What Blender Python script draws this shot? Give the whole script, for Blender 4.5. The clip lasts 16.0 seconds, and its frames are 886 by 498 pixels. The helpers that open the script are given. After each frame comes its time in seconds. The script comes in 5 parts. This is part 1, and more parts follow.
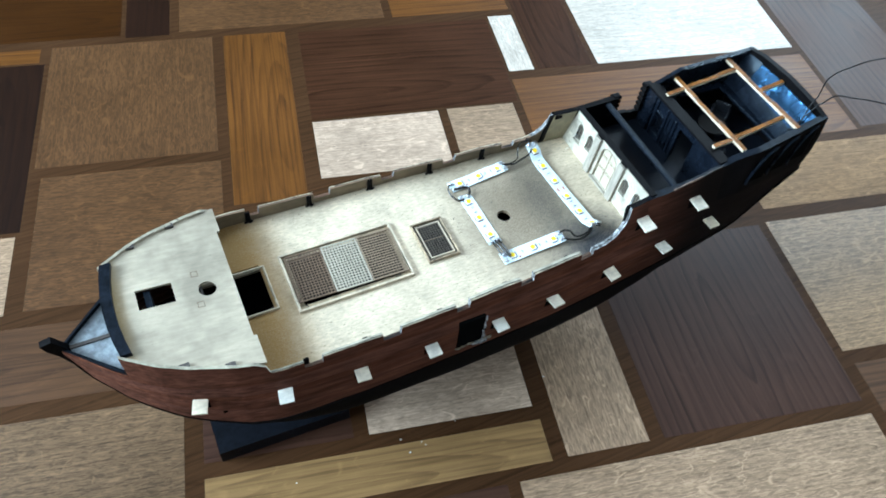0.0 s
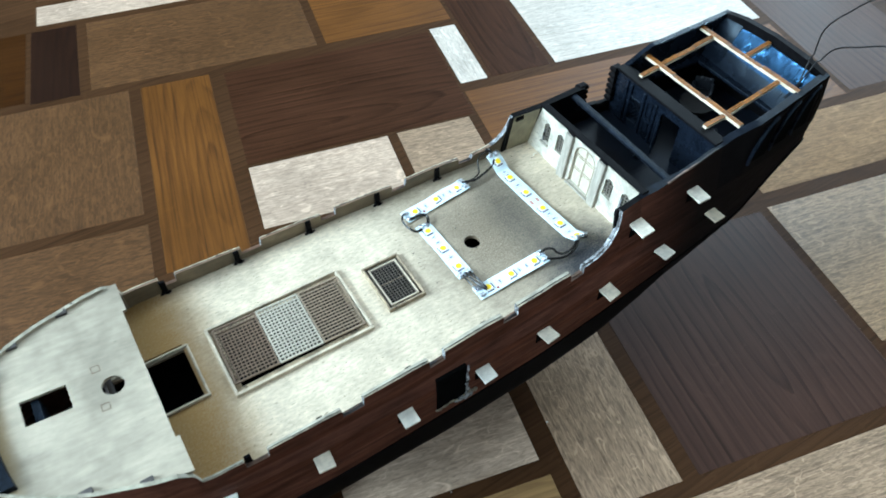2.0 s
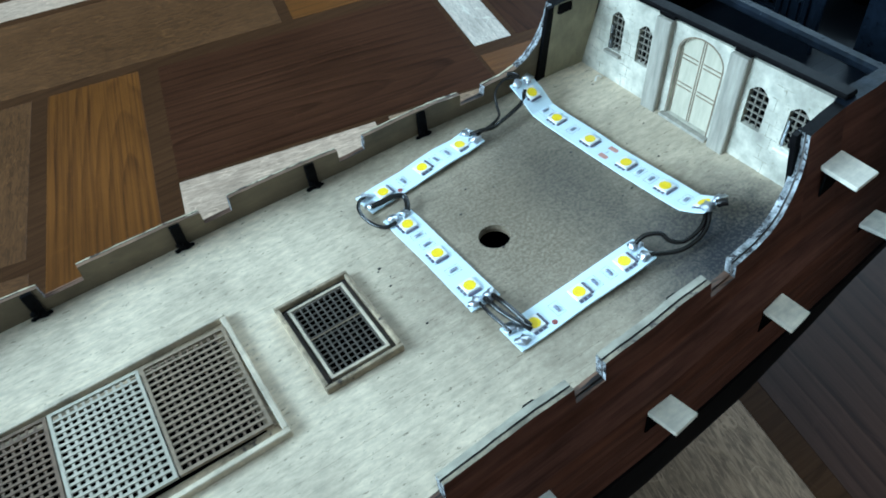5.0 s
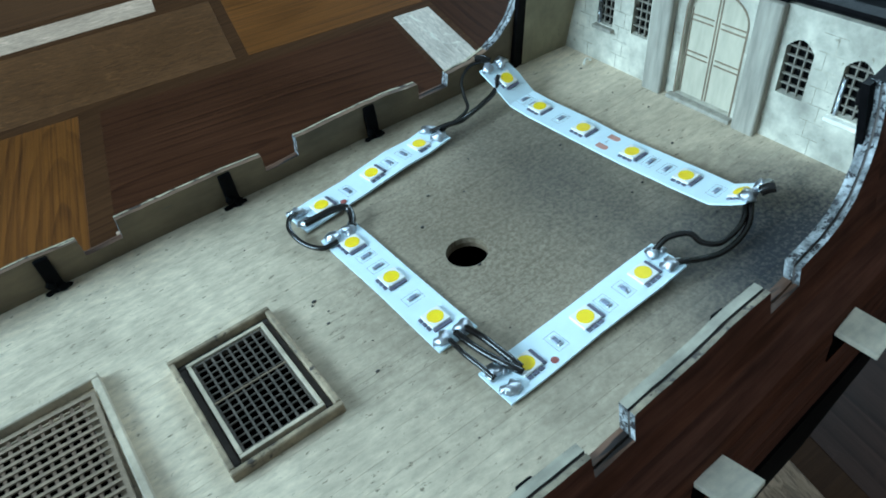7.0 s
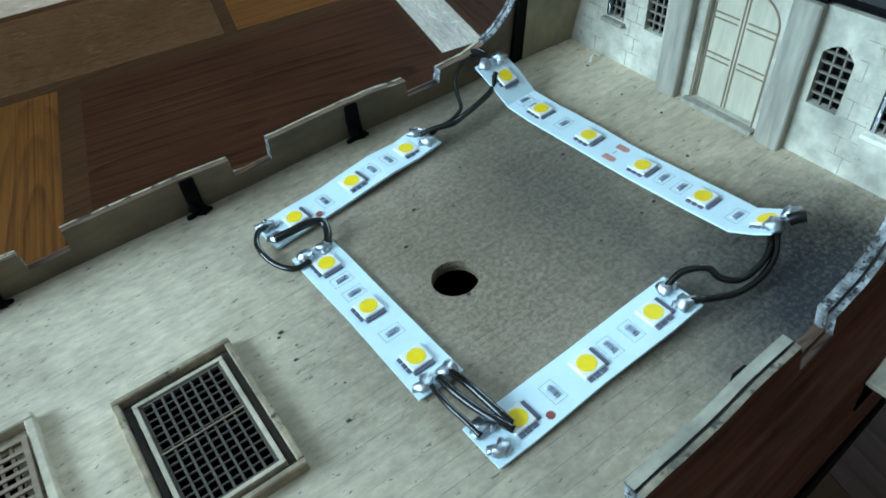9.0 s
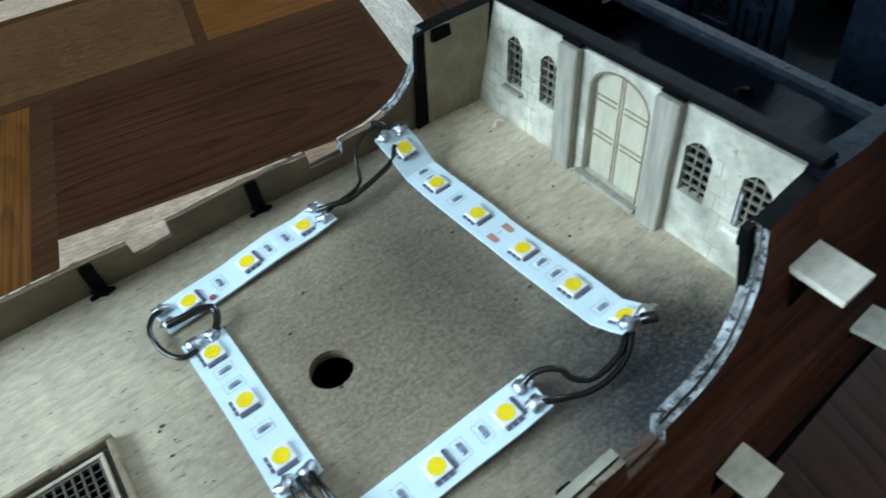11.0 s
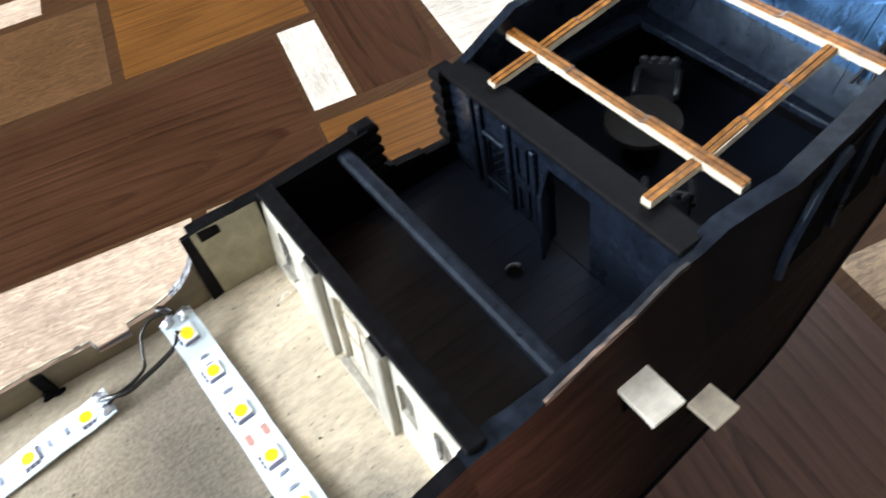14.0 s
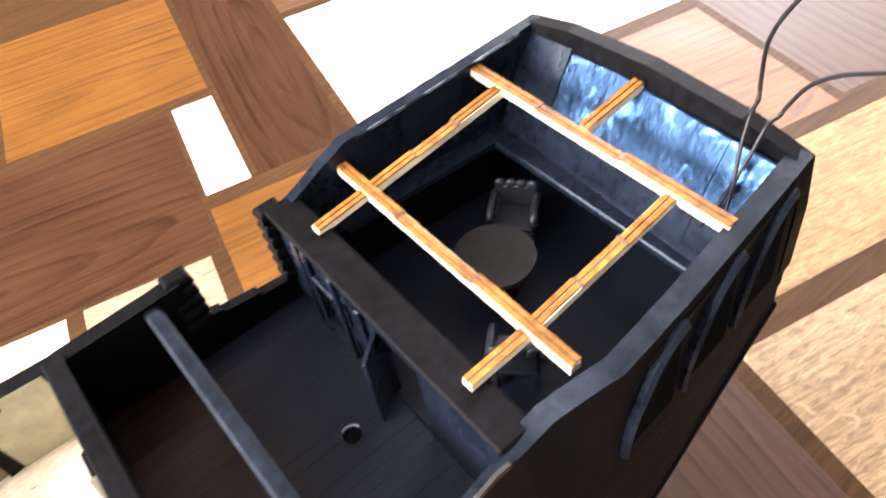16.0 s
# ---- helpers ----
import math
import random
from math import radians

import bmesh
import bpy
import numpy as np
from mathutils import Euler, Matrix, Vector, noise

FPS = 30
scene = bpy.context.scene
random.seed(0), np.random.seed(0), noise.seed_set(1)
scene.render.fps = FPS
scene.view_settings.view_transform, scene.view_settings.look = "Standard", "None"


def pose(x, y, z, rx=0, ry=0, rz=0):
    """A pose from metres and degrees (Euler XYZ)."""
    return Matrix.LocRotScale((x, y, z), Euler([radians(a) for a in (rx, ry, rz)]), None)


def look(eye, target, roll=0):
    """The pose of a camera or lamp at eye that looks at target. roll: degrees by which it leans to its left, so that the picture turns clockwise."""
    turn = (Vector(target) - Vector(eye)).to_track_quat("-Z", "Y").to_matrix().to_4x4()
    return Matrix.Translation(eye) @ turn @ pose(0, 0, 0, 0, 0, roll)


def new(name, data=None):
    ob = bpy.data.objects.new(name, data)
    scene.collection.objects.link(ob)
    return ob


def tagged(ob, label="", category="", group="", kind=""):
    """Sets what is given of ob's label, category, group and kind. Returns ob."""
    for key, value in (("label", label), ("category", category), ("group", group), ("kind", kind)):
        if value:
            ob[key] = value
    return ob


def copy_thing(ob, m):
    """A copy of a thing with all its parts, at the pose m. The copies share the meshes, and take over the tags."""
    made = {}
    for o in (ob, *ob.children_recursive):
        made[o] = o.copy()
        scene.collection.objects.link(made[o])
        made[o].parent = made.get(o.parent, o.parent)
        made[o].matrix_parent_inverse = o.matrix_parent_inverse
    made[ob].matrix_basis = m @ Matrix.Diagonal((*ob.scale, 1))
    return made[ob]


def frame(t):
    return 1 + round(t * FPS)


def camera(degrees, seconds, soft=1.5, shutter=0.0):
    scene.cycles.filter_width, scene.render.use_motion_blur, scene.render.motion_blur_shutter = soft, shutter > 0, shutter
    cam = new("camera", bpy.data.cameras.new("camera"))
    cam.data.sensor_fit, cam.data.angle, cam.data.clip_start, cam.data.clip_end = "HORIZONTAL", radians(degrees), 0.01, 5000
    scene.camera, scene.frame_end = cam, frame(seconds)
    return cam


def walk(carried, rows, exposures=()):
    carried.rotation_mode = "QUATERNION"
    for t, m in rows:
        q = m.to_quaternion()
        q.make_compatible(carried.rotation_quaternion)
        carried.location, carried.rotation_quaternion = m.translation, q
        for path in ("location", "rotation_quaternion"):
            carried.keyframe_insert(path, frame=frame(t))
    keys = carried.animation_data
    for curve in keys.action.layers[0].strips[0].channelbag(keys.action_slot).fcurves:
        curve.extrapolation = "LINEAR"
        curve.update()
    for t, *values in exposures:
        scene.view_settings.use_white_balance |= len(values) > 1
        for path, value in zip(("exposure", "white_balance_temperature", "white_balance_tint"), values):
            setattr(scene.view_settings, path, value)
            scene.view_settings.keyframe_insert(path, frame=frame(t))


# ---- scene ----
cam = camera(62.30, 16.0, soft=1.75, shutter=0.5)
PATH = [
    (0, (-0.2082, -0.2777, 0.5455), (-0.1178, -0.1214, 0.3059), 7.11),
    (0.5, (-0.2092, -0.2681, 0.5230), (-0.1167, -0.1105, 0.2851), 4.78),
    (1, (-0.1894, -0.2544, 0.5088), (-0.0919, -0.0932, 0.2753), 1.32),
    (1.5, (-0.1780, -0.2497, 0.4875), (-0.0795, -0.0862, 0.2561), 0.84),
    (2, (-0.1670, -0.2363, 0.4789), (-0.0665, -0.0735, 0.2479), 0.26),
    (2.5, (-0.1464, -0.2103, 0.4462), (-0.0414, -0.0523, 0.2139), -1.03),
    (2.7, (-0.1284, -0.1949, 0.4238), (-0.0327, -0.0347, 0.1889), -1.09),
    (3, (-0.1218, -0.1693, 0.3872), (-0.0380, -0.0101, 0.1471), -3.04),
    (3.5, (-0.1002, -0.1519, 0.3560), (-0.0197, 0.0078, 0.1152), -5.69),
    (4, (-0.0917, -0.1400, 0.3284), (-0.0093, 0.0279, 0.0938), -7.46),
    (4.5, (-0.0884, -0.1319, 0.3122), (-0.0028, 0.0440, 0.0848), -8.18),
    (5, (-0.0845, -0.1327, 0.3010), (0.0073, 0.0517, 0.0828), -8.66),
    (7.5, (-0.0606, -0.0995, 0.2471), (0.0476, 0.0940, 0.0450), -9.63),
    (8, (-0.0571, -0.0951, 0.2452), (0.0506, 0.0961, 0.0407), -8.89),
    (10.3, (-0.0370, -0.0881, 0.2579), (0.0616, 0.0987, 0.0449), -9.28),
    (10.5, (-0.0330, -0.0906, 0.2599), (0.0666, 0.0958, 0.0469), -9.10),
    (11, (-0.0170, -0.0963, 0.2665), (0.0765, 0.0879, 0.0490), -10.60),
    (11.5, (-0.0041, -0.1023, 0.2728), (0.0880, 0.0794, 0.0526), -10.91),
    (12, (0.0107, -0.1009, 0.2796), (0.1004, 0.0779, 0.0560), -11.16),
    (12.5, (0.0220, -0.1005, 0.2867), (0.1097, 0.0764, 0.0609), -11.63),
    (13, (0.0379, -0.0995, 0.2948), (0.1231, 0.0752, 0.0663), -11.68),
    (13.5, (0.0452, -0.0952, 0.3027), (0.1282, 0.0784, 0.0726), -11.93),
    (14, (0.0648, -0.1018, 0.3086), (0.1451, 0.0710, 0.0769), -13.06),
    (14.5, (0.0777, -0.0991, 0.3138), (0.1594, 0.0716, 0.0811), -13.14),
    (15, (0.0839, -0.0939, 0.3173), (0.1700, 0.0742, 0.0842), -12.79),
    (15.5, (0.0990, -0.0926, 0.3128), (0.1904, 0.0732, 0.0801), -12.12),
    (16, (0.1138, -0.0910, 0.3077), (0.2164, 0.0791, 0.0829), -10.25),
]
# exposure: seconds, stops, white balance
EXPOSURES = [
    (0.0, -0.08, 5300, -1), (2.0, -0.15, 5300, -3), (3.5, -0.5, 4950, -7), (5.0, -0.74, 4850, -8), (7.5, -1.06, 4850, -12),
    (10.3, -1.12, 5150, -8), (11.5, -0.86, 5450, -2), (12.5, -0.5, 5650, 2), (13.5, -0.06, 5700, 7), (14.5, 0.52, 6750, 15), (16.0, 1.62, 6950, 21),
]
walk(cam, [(t, look(eye, target, roll)) for t, eye, target, roll in PATH], EXPOSURES)

# ---------------------------------------------------------------- world and light
MM = 0.001
world = bpy.data.worlds.new("sky")
scene.world = world
world.use_nodes = True
wn = world.node_tree.nodes
sky = wn.new("ShaderNodeTexSky")
sky.sky_type, sky.sun_disc = "NISHITA", False
sky.sun_elevation, sky.sun_rotation = radians(35), radians(200)
world.node_tree.links.new(sky.outputs[0], wn["Background"].inputs[0])
wn["Background"].inputs[1].default_value = 0.12

# two window openings: one in the west wall, one in the east wall
WINDOW_W = (-3.15, 0.9, 1.7, 2.5, 1.4)
WINDOW_E = (2.9, 1.7, 1.85, 1.8, 1.3)
for (wx, wy, wz, ww, wh), target, watts in ((WINDOW_W, (0.0, 0.0, 0.4), 390.0), (WINDOW_E, (0.1, 0.0, 0.3), 132.0)):
    lamp_data = bpy.data.lights.new("window_light", "AREA")
    lamp_data.shape, lamp_data.size, lamp_data.size_y = "RECTANGLE", ww, wh
    lamp_data.energy, lamp_data.color = watts, (0.90, 0.96, 1.0)
    lamp = new("window_light", lamp_data)
    lamp.matrix_world = look((wx, wy, wz), target)


# ---------------------------------------------------------------- materials
def nodes_of(name):
    m = bpy.data.materials.new(name)
    m.use_nodes = True
    nt = m.node_tree
    return m, nt, nt.nodes["Principled BSDF"]


def add(nt, kind, **sets):
    n = nt.nodes.new(kind)
    for k, v in sets.items():
        n.inputs[k.replace("_", " ")].default_value = v
    return n


def ramp(nt, fac, stops):
    r = nt.nodes.new("ShaderNodeValToRGB")
    while len(r.color_ramp.elements) < len(stops):
        r.color_ramp.elements.new(0.5)
    for e, (p, c) in zip(r.color_ramp.elements, stops):
        e.position, e.color = p, (*c, 1)
    nt.links.new(fac, r.inputs[0])
    return r.outputs[0]


def mul(c, f):
    return tuple(min(1.0, v * f) for v in c)


def mix(nt, fac, a, b, blend="MIX"):
    m = nt.nodes.new("ShaderNodeMix")
    m.data_type, m.blend_type = "RGBA", blend
    for socket, v in ((m.inputs[0], fac), (m.inputs[6], a), (m.inputs[7], b)):
        if isinstance(v, bpy.types.NodeSocket):
            nt.links.new(v, socket)
        else:
            socket.default_value = v if isinstance(v, float) else (*v, 1)
    return m.outputs[2]


def surface(name, col, rough=0.5, metal=0.0, stretch=(1, 1, 1), scale=150.0, var=0.25, blotch=0.2, blotch_scale=18.0,
            bump=0.15, specks=None, speck_scale=500.0, speck_at=0.66, coat=0.0, random=0.0, rough_var=0.12, depth=0.0004, spec=0.5, spec_tint=(1, 1, 1)):
    """A procedural surface: fine grain, broader stains, optional specks, relief and uneven gloss."""
    m, nt, bsdf = nodes_of(name)
    tc = nt.nodes.new("ShaderNodeTexCoord")
    mp = add(nt, "ShaderNodeMapping", Scale=stretch)
    vec = tc.outputs["Object"]
    if random:
        oi = nt.nodes.new("ShaderNodeObjectInfo")
        shift = nt.nodes.new("ShaderNodeVectorMath")
        shift.operation = "SCALE"
        shift.inputs[0].default_value = (3.1, 1.7, 0.9)
        nt.links.new(oi.outputs["Random"], shift.inputs["Scale"])
        plus = nt.nodes.new("ShaderNodeVectorMath")
        nt.links.new(vec, plus.inputs[0])
        nt.links.new(shift.outputs[0], plus.inputs[1])
        vec = plus.outputs[0]
    nt.links.new(vec, mp.inputs[0])
    fine = add(nt, "ShaderNodeTexNoise", Scale=scale, Detail=7.0, Roughness=0.62)
    nt.links.new(mp.outputs[0], fine.inputs["Vector"])
    broad = add(nt, "ShaderNodeTexNoise", Scale=blotch_scale, Detail=4.0, Roughness=0.6)
    nt.links.new(vec, broad.inputs["Vector"])
    c = ramp(nt, fine.outputs[0], [(0.32, mul(col, 1 - var)), (0.68, mul(col, 1 + var))])
    stain = ramp(nt, broad.outputs[0], [(0.35, (1 - blotch,) * 3), (0.65, (1 + blotch * 0.4,) * 3)])
    c = mix(nt, 1.0, c, stain, "MULTIPLY")
    if random:
        tone = ramp(nt, oi.outputs["Random"], [(0.0, (1 - random * 0.6, 1 - random, 1 - random * 1.5)), (1.0, (1.0,) * 3)])
        c = mix(nt, 1.0, c, tone, "MULTIPLY")
    if specks:
        sp = add(nt, "ShaderNodeTexNoise", Scale=speck_scale, Detail=3.0, Roughness=0.7)
        nt.links.new(mp.outputs[0], sp.inputs["Vector"])
        at = nt.nodes.new("ShaderNodeMapRange")
        at.inputs[1].default_value, at.inputs[2].default_value = speck_at, speck_at + 0.06
        nt.links.new(sp.outputs[0], at.inputs[0])
        c = mix(nt, at.outputs[0], c, specks)
    nt.links.new(c, bsdf.inputs["Base Color"])
    rr = nt.nodes.new("ShaderNodeMapRange")
    rr.inputs[3].default_value, rr.inputs[4].default_value = max(0.03, rough - rough_var), min(1, rough + rough_var)
    nt.links.new(broad.outputs[0], rr.inputs[0])
    nt.links.new(rr.outputs[0], bsdf.inputs["Roughness"])
    bsdf.inputs["Metallic"].default_value = metal
    bsdf.inputs["Specular IOR Level"].default_value = spec
    bsdf.inputs["Specular Tint"].default_value = (*spec_tint, 1)
    bsdf.inputs["Coat Weight"].default_value = coat
    bsdf.inputs["Coat Roughness"].default_value = 0.15
    if bump:
        b = add(nt, "ShaderNodeBump", Strength=bump, Distance=depth)
        nt.links.new(fine.outputs[0], b.inputs["Height"])
        nt.links.new(b.outputs[0], bsdf.inputs["Normal"])
    return m


def floor_wood(name, col, dark, rough=0.38, scratch=0.3, streak_scale=(6.0, 380.0, 1.0), chatter=0.0, flame=0.4, spec=0.2):
    """Printed wood of the floor covering: fibres and growth rings along the piece, cross flecks, curved hairline scratches, a satin wear layer."""
    m, nt, bsdf = nodes_of(name)
    tc = nt.nodes.new("ShaderNodeTexCoord")
    oi = nt.nodes.new("ShaderNodeObjectInfo")
    shift = nt.nodes.new("ShaderNodeVectorMath")
    shift.operation = "SCALE"
    shift.inputs[0].default_value = (5.3, 2.9, 0.0)
    nt.links.new(oi.outputs["Random"], shift.inputs["Scale"])
    plus = nt.nodes.new("ShaderNodeVectorMath")
    nt.links.new(tc.outputs["Object"], plus.inputs[0])
    nt.links.new(shift.outputs[0], plus.inputs[1])
    vec = plus.outputs[0]

    def grain(scale, turn=0.0, detail=4.0, rough_=0.6, bend=0.3):
        mp = add(nt, "ShaderNodeMapping", Rotation=(0, 0, radians(turn)), Scale=scale)
        nt.links.new(vec, mp.inputs[0])
        n = add(nt, "ShaderNodeTexNoise", Scale=1.0, Detail=detail, Roughness=rough_, Distortion=bend)
        nt.links.new(mp.outputs[0], n.inputs["Vector"])
        return n.outputs[0]

    streak = grain(streak_scale, detail=8.0, rough_=0.68)
    broad = add(nt, "ShaderNodeTexNoise", Scale=11.0, Detail=4.0)
    nt.links.new(vec, broad.inputs["Vector"])
    c = ramp(nt, streak, [(0.32, dark), (0.52, col), (0.72, mul(col, 1.25))])
    # growth rings: long arched bands about a heart line near the middle of each piece
    off2 = nt.nodes.new("ShaderNodeVectorMath")
    off2.operation = "SCALE"
    off2.inputs[0].default_value = (0.07, 0.04, 0.0)
    nt.links.new(oi.outputs["Random"], off2.inputs["Scale"])
    heart = nt.nodes.new("ShaderNodeVectorMath")
    nt.links.new(tc.outputs["Object"], heart.inputs[0])
    nt.links.new(off2.outputs[0], heart.inputs[1])
    mp2 = add(nt, "ShaderNodeMapping", Scale=(5.0, 30.0, 1.0))
    nt.links.new(heart.outputs[0], mp2.inputs[0])
    wave = add(nt, "ShaderNodeTexWave", Scale=1.15, Distortion=6.0, Detail=4.0, Detail_Scale=0.8)
    wave.wave_type, wave.rings_direction, wave.wave_profile = "RINGS", "SPHERICAL", "SAW"
    nt.links.new(mp2.outputs[0], wave.inputs["Vector"])
    w = ramp(nt, wave.outputs["Fac"], [(0.0, (1.12, 1.12, 1.12)), (0.6, (0.95, 0.94, 0.93)), (0.9, (0.5, 0.46, 0.43)), (1.0, (0.75, 0.73, 0.71))])
    fade = nt.nodes.new("ShaderNodeMapRange")
    fade.inputs[1].default_value, fade.inputs[2].default_value, fade.inputs[3].default_value, fade.inputs[4].default_value = 0.36, 0.62, 0.15 * flame, flame
    nt.links.new(grain((9.0, 60.0, 1.0), 0, 3.0), fade.inputs[0])
    c = mix(nt, fade.outputs[0], c, mix(nt, 1.0, c, w, "MULTIPLY"))
    c = mix(nt, 1.0, c, ramp(nt, broad.outputs[0], [(0.3, (0.82, 0.82, 0.82)), (0.7, (1.1, 1.1, 1.1))]), "MULTIPLY")
    if chatter:
        c = mix(nt, 1.0, c, ramp(nt, grain((110.0, 520.0, 1.0), 78, 4.0, 0.6, 1.0), [(0.38, (1 - 1.4 * chatter,) * 3), (0.6, (1 + 0.6 * chatter,) * 3)]), "MULTIPLY")
    lines = None
    for scale, turn in (((9.0, 30.0, 1.0), 35), ((7.0, 26.0, 1.0), -48), ((34.0, 75.0, 1.0), 62)):
        field = grain(scale, turn, 2.0, 0.45, 0.5)
        off = nt.nodes.new("ShaderNodeMath")
        off.operation = "SUBTRACT"
        nt.links.new(field, off.inputs[0])
        off.inputs[1].default_value = 0.5
        size = nt.nodes.new("ShaderNodeMath")
        size.operation = "ABSOLUTE"
        nt.links.new(off.outputs[0], size.inputs[0])
        cut = nt.nodes.new("ShaderNodeMapRange")
        cut.inputs[1].default_value, cut.inputs[2].default_value, cut.inputs[3].default_value, cut.inputs[4].default_value = 0.002, 0.010, 1.0, 0.0
        nt.links.new(size.outputs[0], cut.inputs[0])
        gate = nt.nodes.new("ShaderNodeMapRange")
        gate.inputs[1].default_value, gate.inputs[2].default_value, gate.inputs[4].default_value = 0.5, 0.6, scratch
        nt.links.new(grain((60.0, 60.0, 1.0), turn + 20, 2.0), gate.inputs[0])
        both = nt.nodes.new("ShaderNodeMath")
        both.operation = "MULTIPLY"
        nt.links.new(cut.outputs[0], both.inputs[0])
        nt.links.new(gate.outputs[0], both.inputs[1])
        if lines is None:
            lines = both.outputs[0]
        else:
            top = nt.nodes.new("ShaderNodeMath")
            top.operation = "MAXIMUM"
            nt.links.new(lines, top.inputs[0])
            nt.links.new(both.outputs[0], top.inputs[1])
            lines = top.outputs[0]
    c = mix(nt, lines, c, mul(col, 1.7))
    c = mix(nt, 1.0, c, ramp(nt, oi.outputs["Random"], [(0.0, (0.88, 0.88, 0.88)), (1.0, (1.06, 1.06, 1.06))]), "MULTIPLY")
    nt.links.new(c, bsdf.inputs["Base Color"])
    bsdf.inputs["Specular IOR Level"].default_value = spec
    rr = nt.nodes.new("ShaderNodeMapRange")
    rr.inputs[3].default_value, rr.inputs[4].default_value = rough - 0.08, rough + 0.12
    nt.links.new(broad.outputs[0], rr.inputs[0])
    nt.links.new(rr.outputs[0], bsdf.inputs["Roughness"])
    b = add(nt, "ShaderNodeBump", Strength=0.25, Distance=0.0004)
    nt.links.new(streak, b.inputs["Height"])
    b2 = add(nt, "ShaderNodeBump", Strength=0.4, Distance=0.0003)
    nt.links.new(lines, b2.inputs["Height"])
    nt.links.new(b.outputs[0], b2.inputs["Normal"])
    nt.links.new(b2.outputs[0], bsdf.inputs["Normal"])
    return m


def blend_along(m, col, x0, x1, axis="X"):
    """Sprayed paint: the surface of m passes into col between two places along the ship."""
    nt = m.node_tree
    bsdf = nt.nodes["Principled BSDF"]
    old = bsdf.inputs["Base Color"].links[0].from_socket
    tc = nt.nodes.new("ShaderNodeTexCoord")
    sep = nt.nodes.new("ShaderNodeSeparateXYZ")
    nt.links.new(tc.outputs["Object"], sep.inputs[0])
    ns = add(nt, "ShaderNodeTexNoise", Scale=35.0, Detail=3.0)
    nt.links.new(tc.outputs["Object"], ns.inputs["Vector"])
    wob = nt.nodes.new("ShaderNodeMath")
    wob.operation = "MULTIPLY_ADD"
    nt.links.new(ns.outputs[0], wob.inputs[0])
    wob.inputs[1].default_value = 0.03
    nt.links.new(sep.outputs[axis], wob.inputs[2])
    mr = nt.nodes.new("ShaderNodeMapRange")
    mr.interpolation_type = "SMOOTHSTEP"
    mr.inputs[1].default_value, mr.inputs[2].default_value = x0 + 0.015, x1 + 0.015
    nt.links.new(wob.outputs[0], mr.inputs[0])
    nt.links.new(mix(nt, mr.outputs[0], old, col), bsdf.inputs["Base Color"])
    return m


def tint_patch(m, col, centre, radii, strength):
    """Mixes a colour into an elliptic patch with a ragged rim."""
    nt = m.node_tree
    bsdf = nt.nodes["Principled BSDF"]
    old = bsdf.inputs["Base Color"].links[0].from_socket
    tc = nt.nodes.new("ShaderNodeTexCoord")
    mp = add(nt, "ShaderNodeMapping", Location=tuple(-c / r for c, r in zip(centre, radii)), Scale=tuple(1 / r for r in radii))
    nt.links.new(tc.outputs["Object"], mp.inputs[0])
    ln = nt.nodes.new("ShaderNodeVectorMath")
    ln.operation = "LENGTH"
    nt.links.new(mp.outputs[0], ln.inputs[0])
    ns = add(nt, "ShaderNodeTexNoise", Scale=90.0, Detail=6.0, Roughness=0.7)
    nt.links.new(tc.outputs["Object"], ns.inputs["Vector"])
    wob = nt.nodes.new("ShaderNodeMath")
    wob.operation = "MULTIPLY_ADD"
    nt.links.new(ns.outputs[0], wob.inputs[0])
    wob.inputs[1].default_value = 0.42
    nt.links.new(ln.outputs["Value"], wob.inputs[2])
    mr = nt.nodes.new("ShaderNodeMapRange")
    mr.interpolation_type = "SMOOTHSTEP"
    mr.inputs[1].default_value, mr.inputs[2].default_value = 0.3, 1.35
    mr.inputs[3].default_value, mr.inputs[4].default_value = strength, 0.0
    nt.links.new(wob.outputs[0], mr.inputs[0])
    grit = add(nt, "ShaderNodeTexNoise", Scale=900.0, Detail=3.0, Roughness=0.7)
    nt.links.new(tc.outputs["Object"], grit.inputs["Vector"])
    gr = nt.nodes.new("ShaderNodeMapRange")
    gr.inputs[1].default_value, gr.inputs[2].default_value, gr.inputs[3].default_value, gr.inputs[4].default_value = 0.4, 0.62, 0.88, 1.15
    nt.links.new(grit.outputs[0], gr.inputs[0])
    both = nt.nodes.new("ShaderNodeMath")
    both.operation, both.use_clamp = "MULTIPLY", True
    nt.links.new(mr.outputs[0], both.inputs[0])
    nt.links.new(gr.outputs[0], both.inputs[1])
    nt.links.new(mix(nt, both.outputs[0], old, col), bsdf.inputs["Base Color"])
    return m


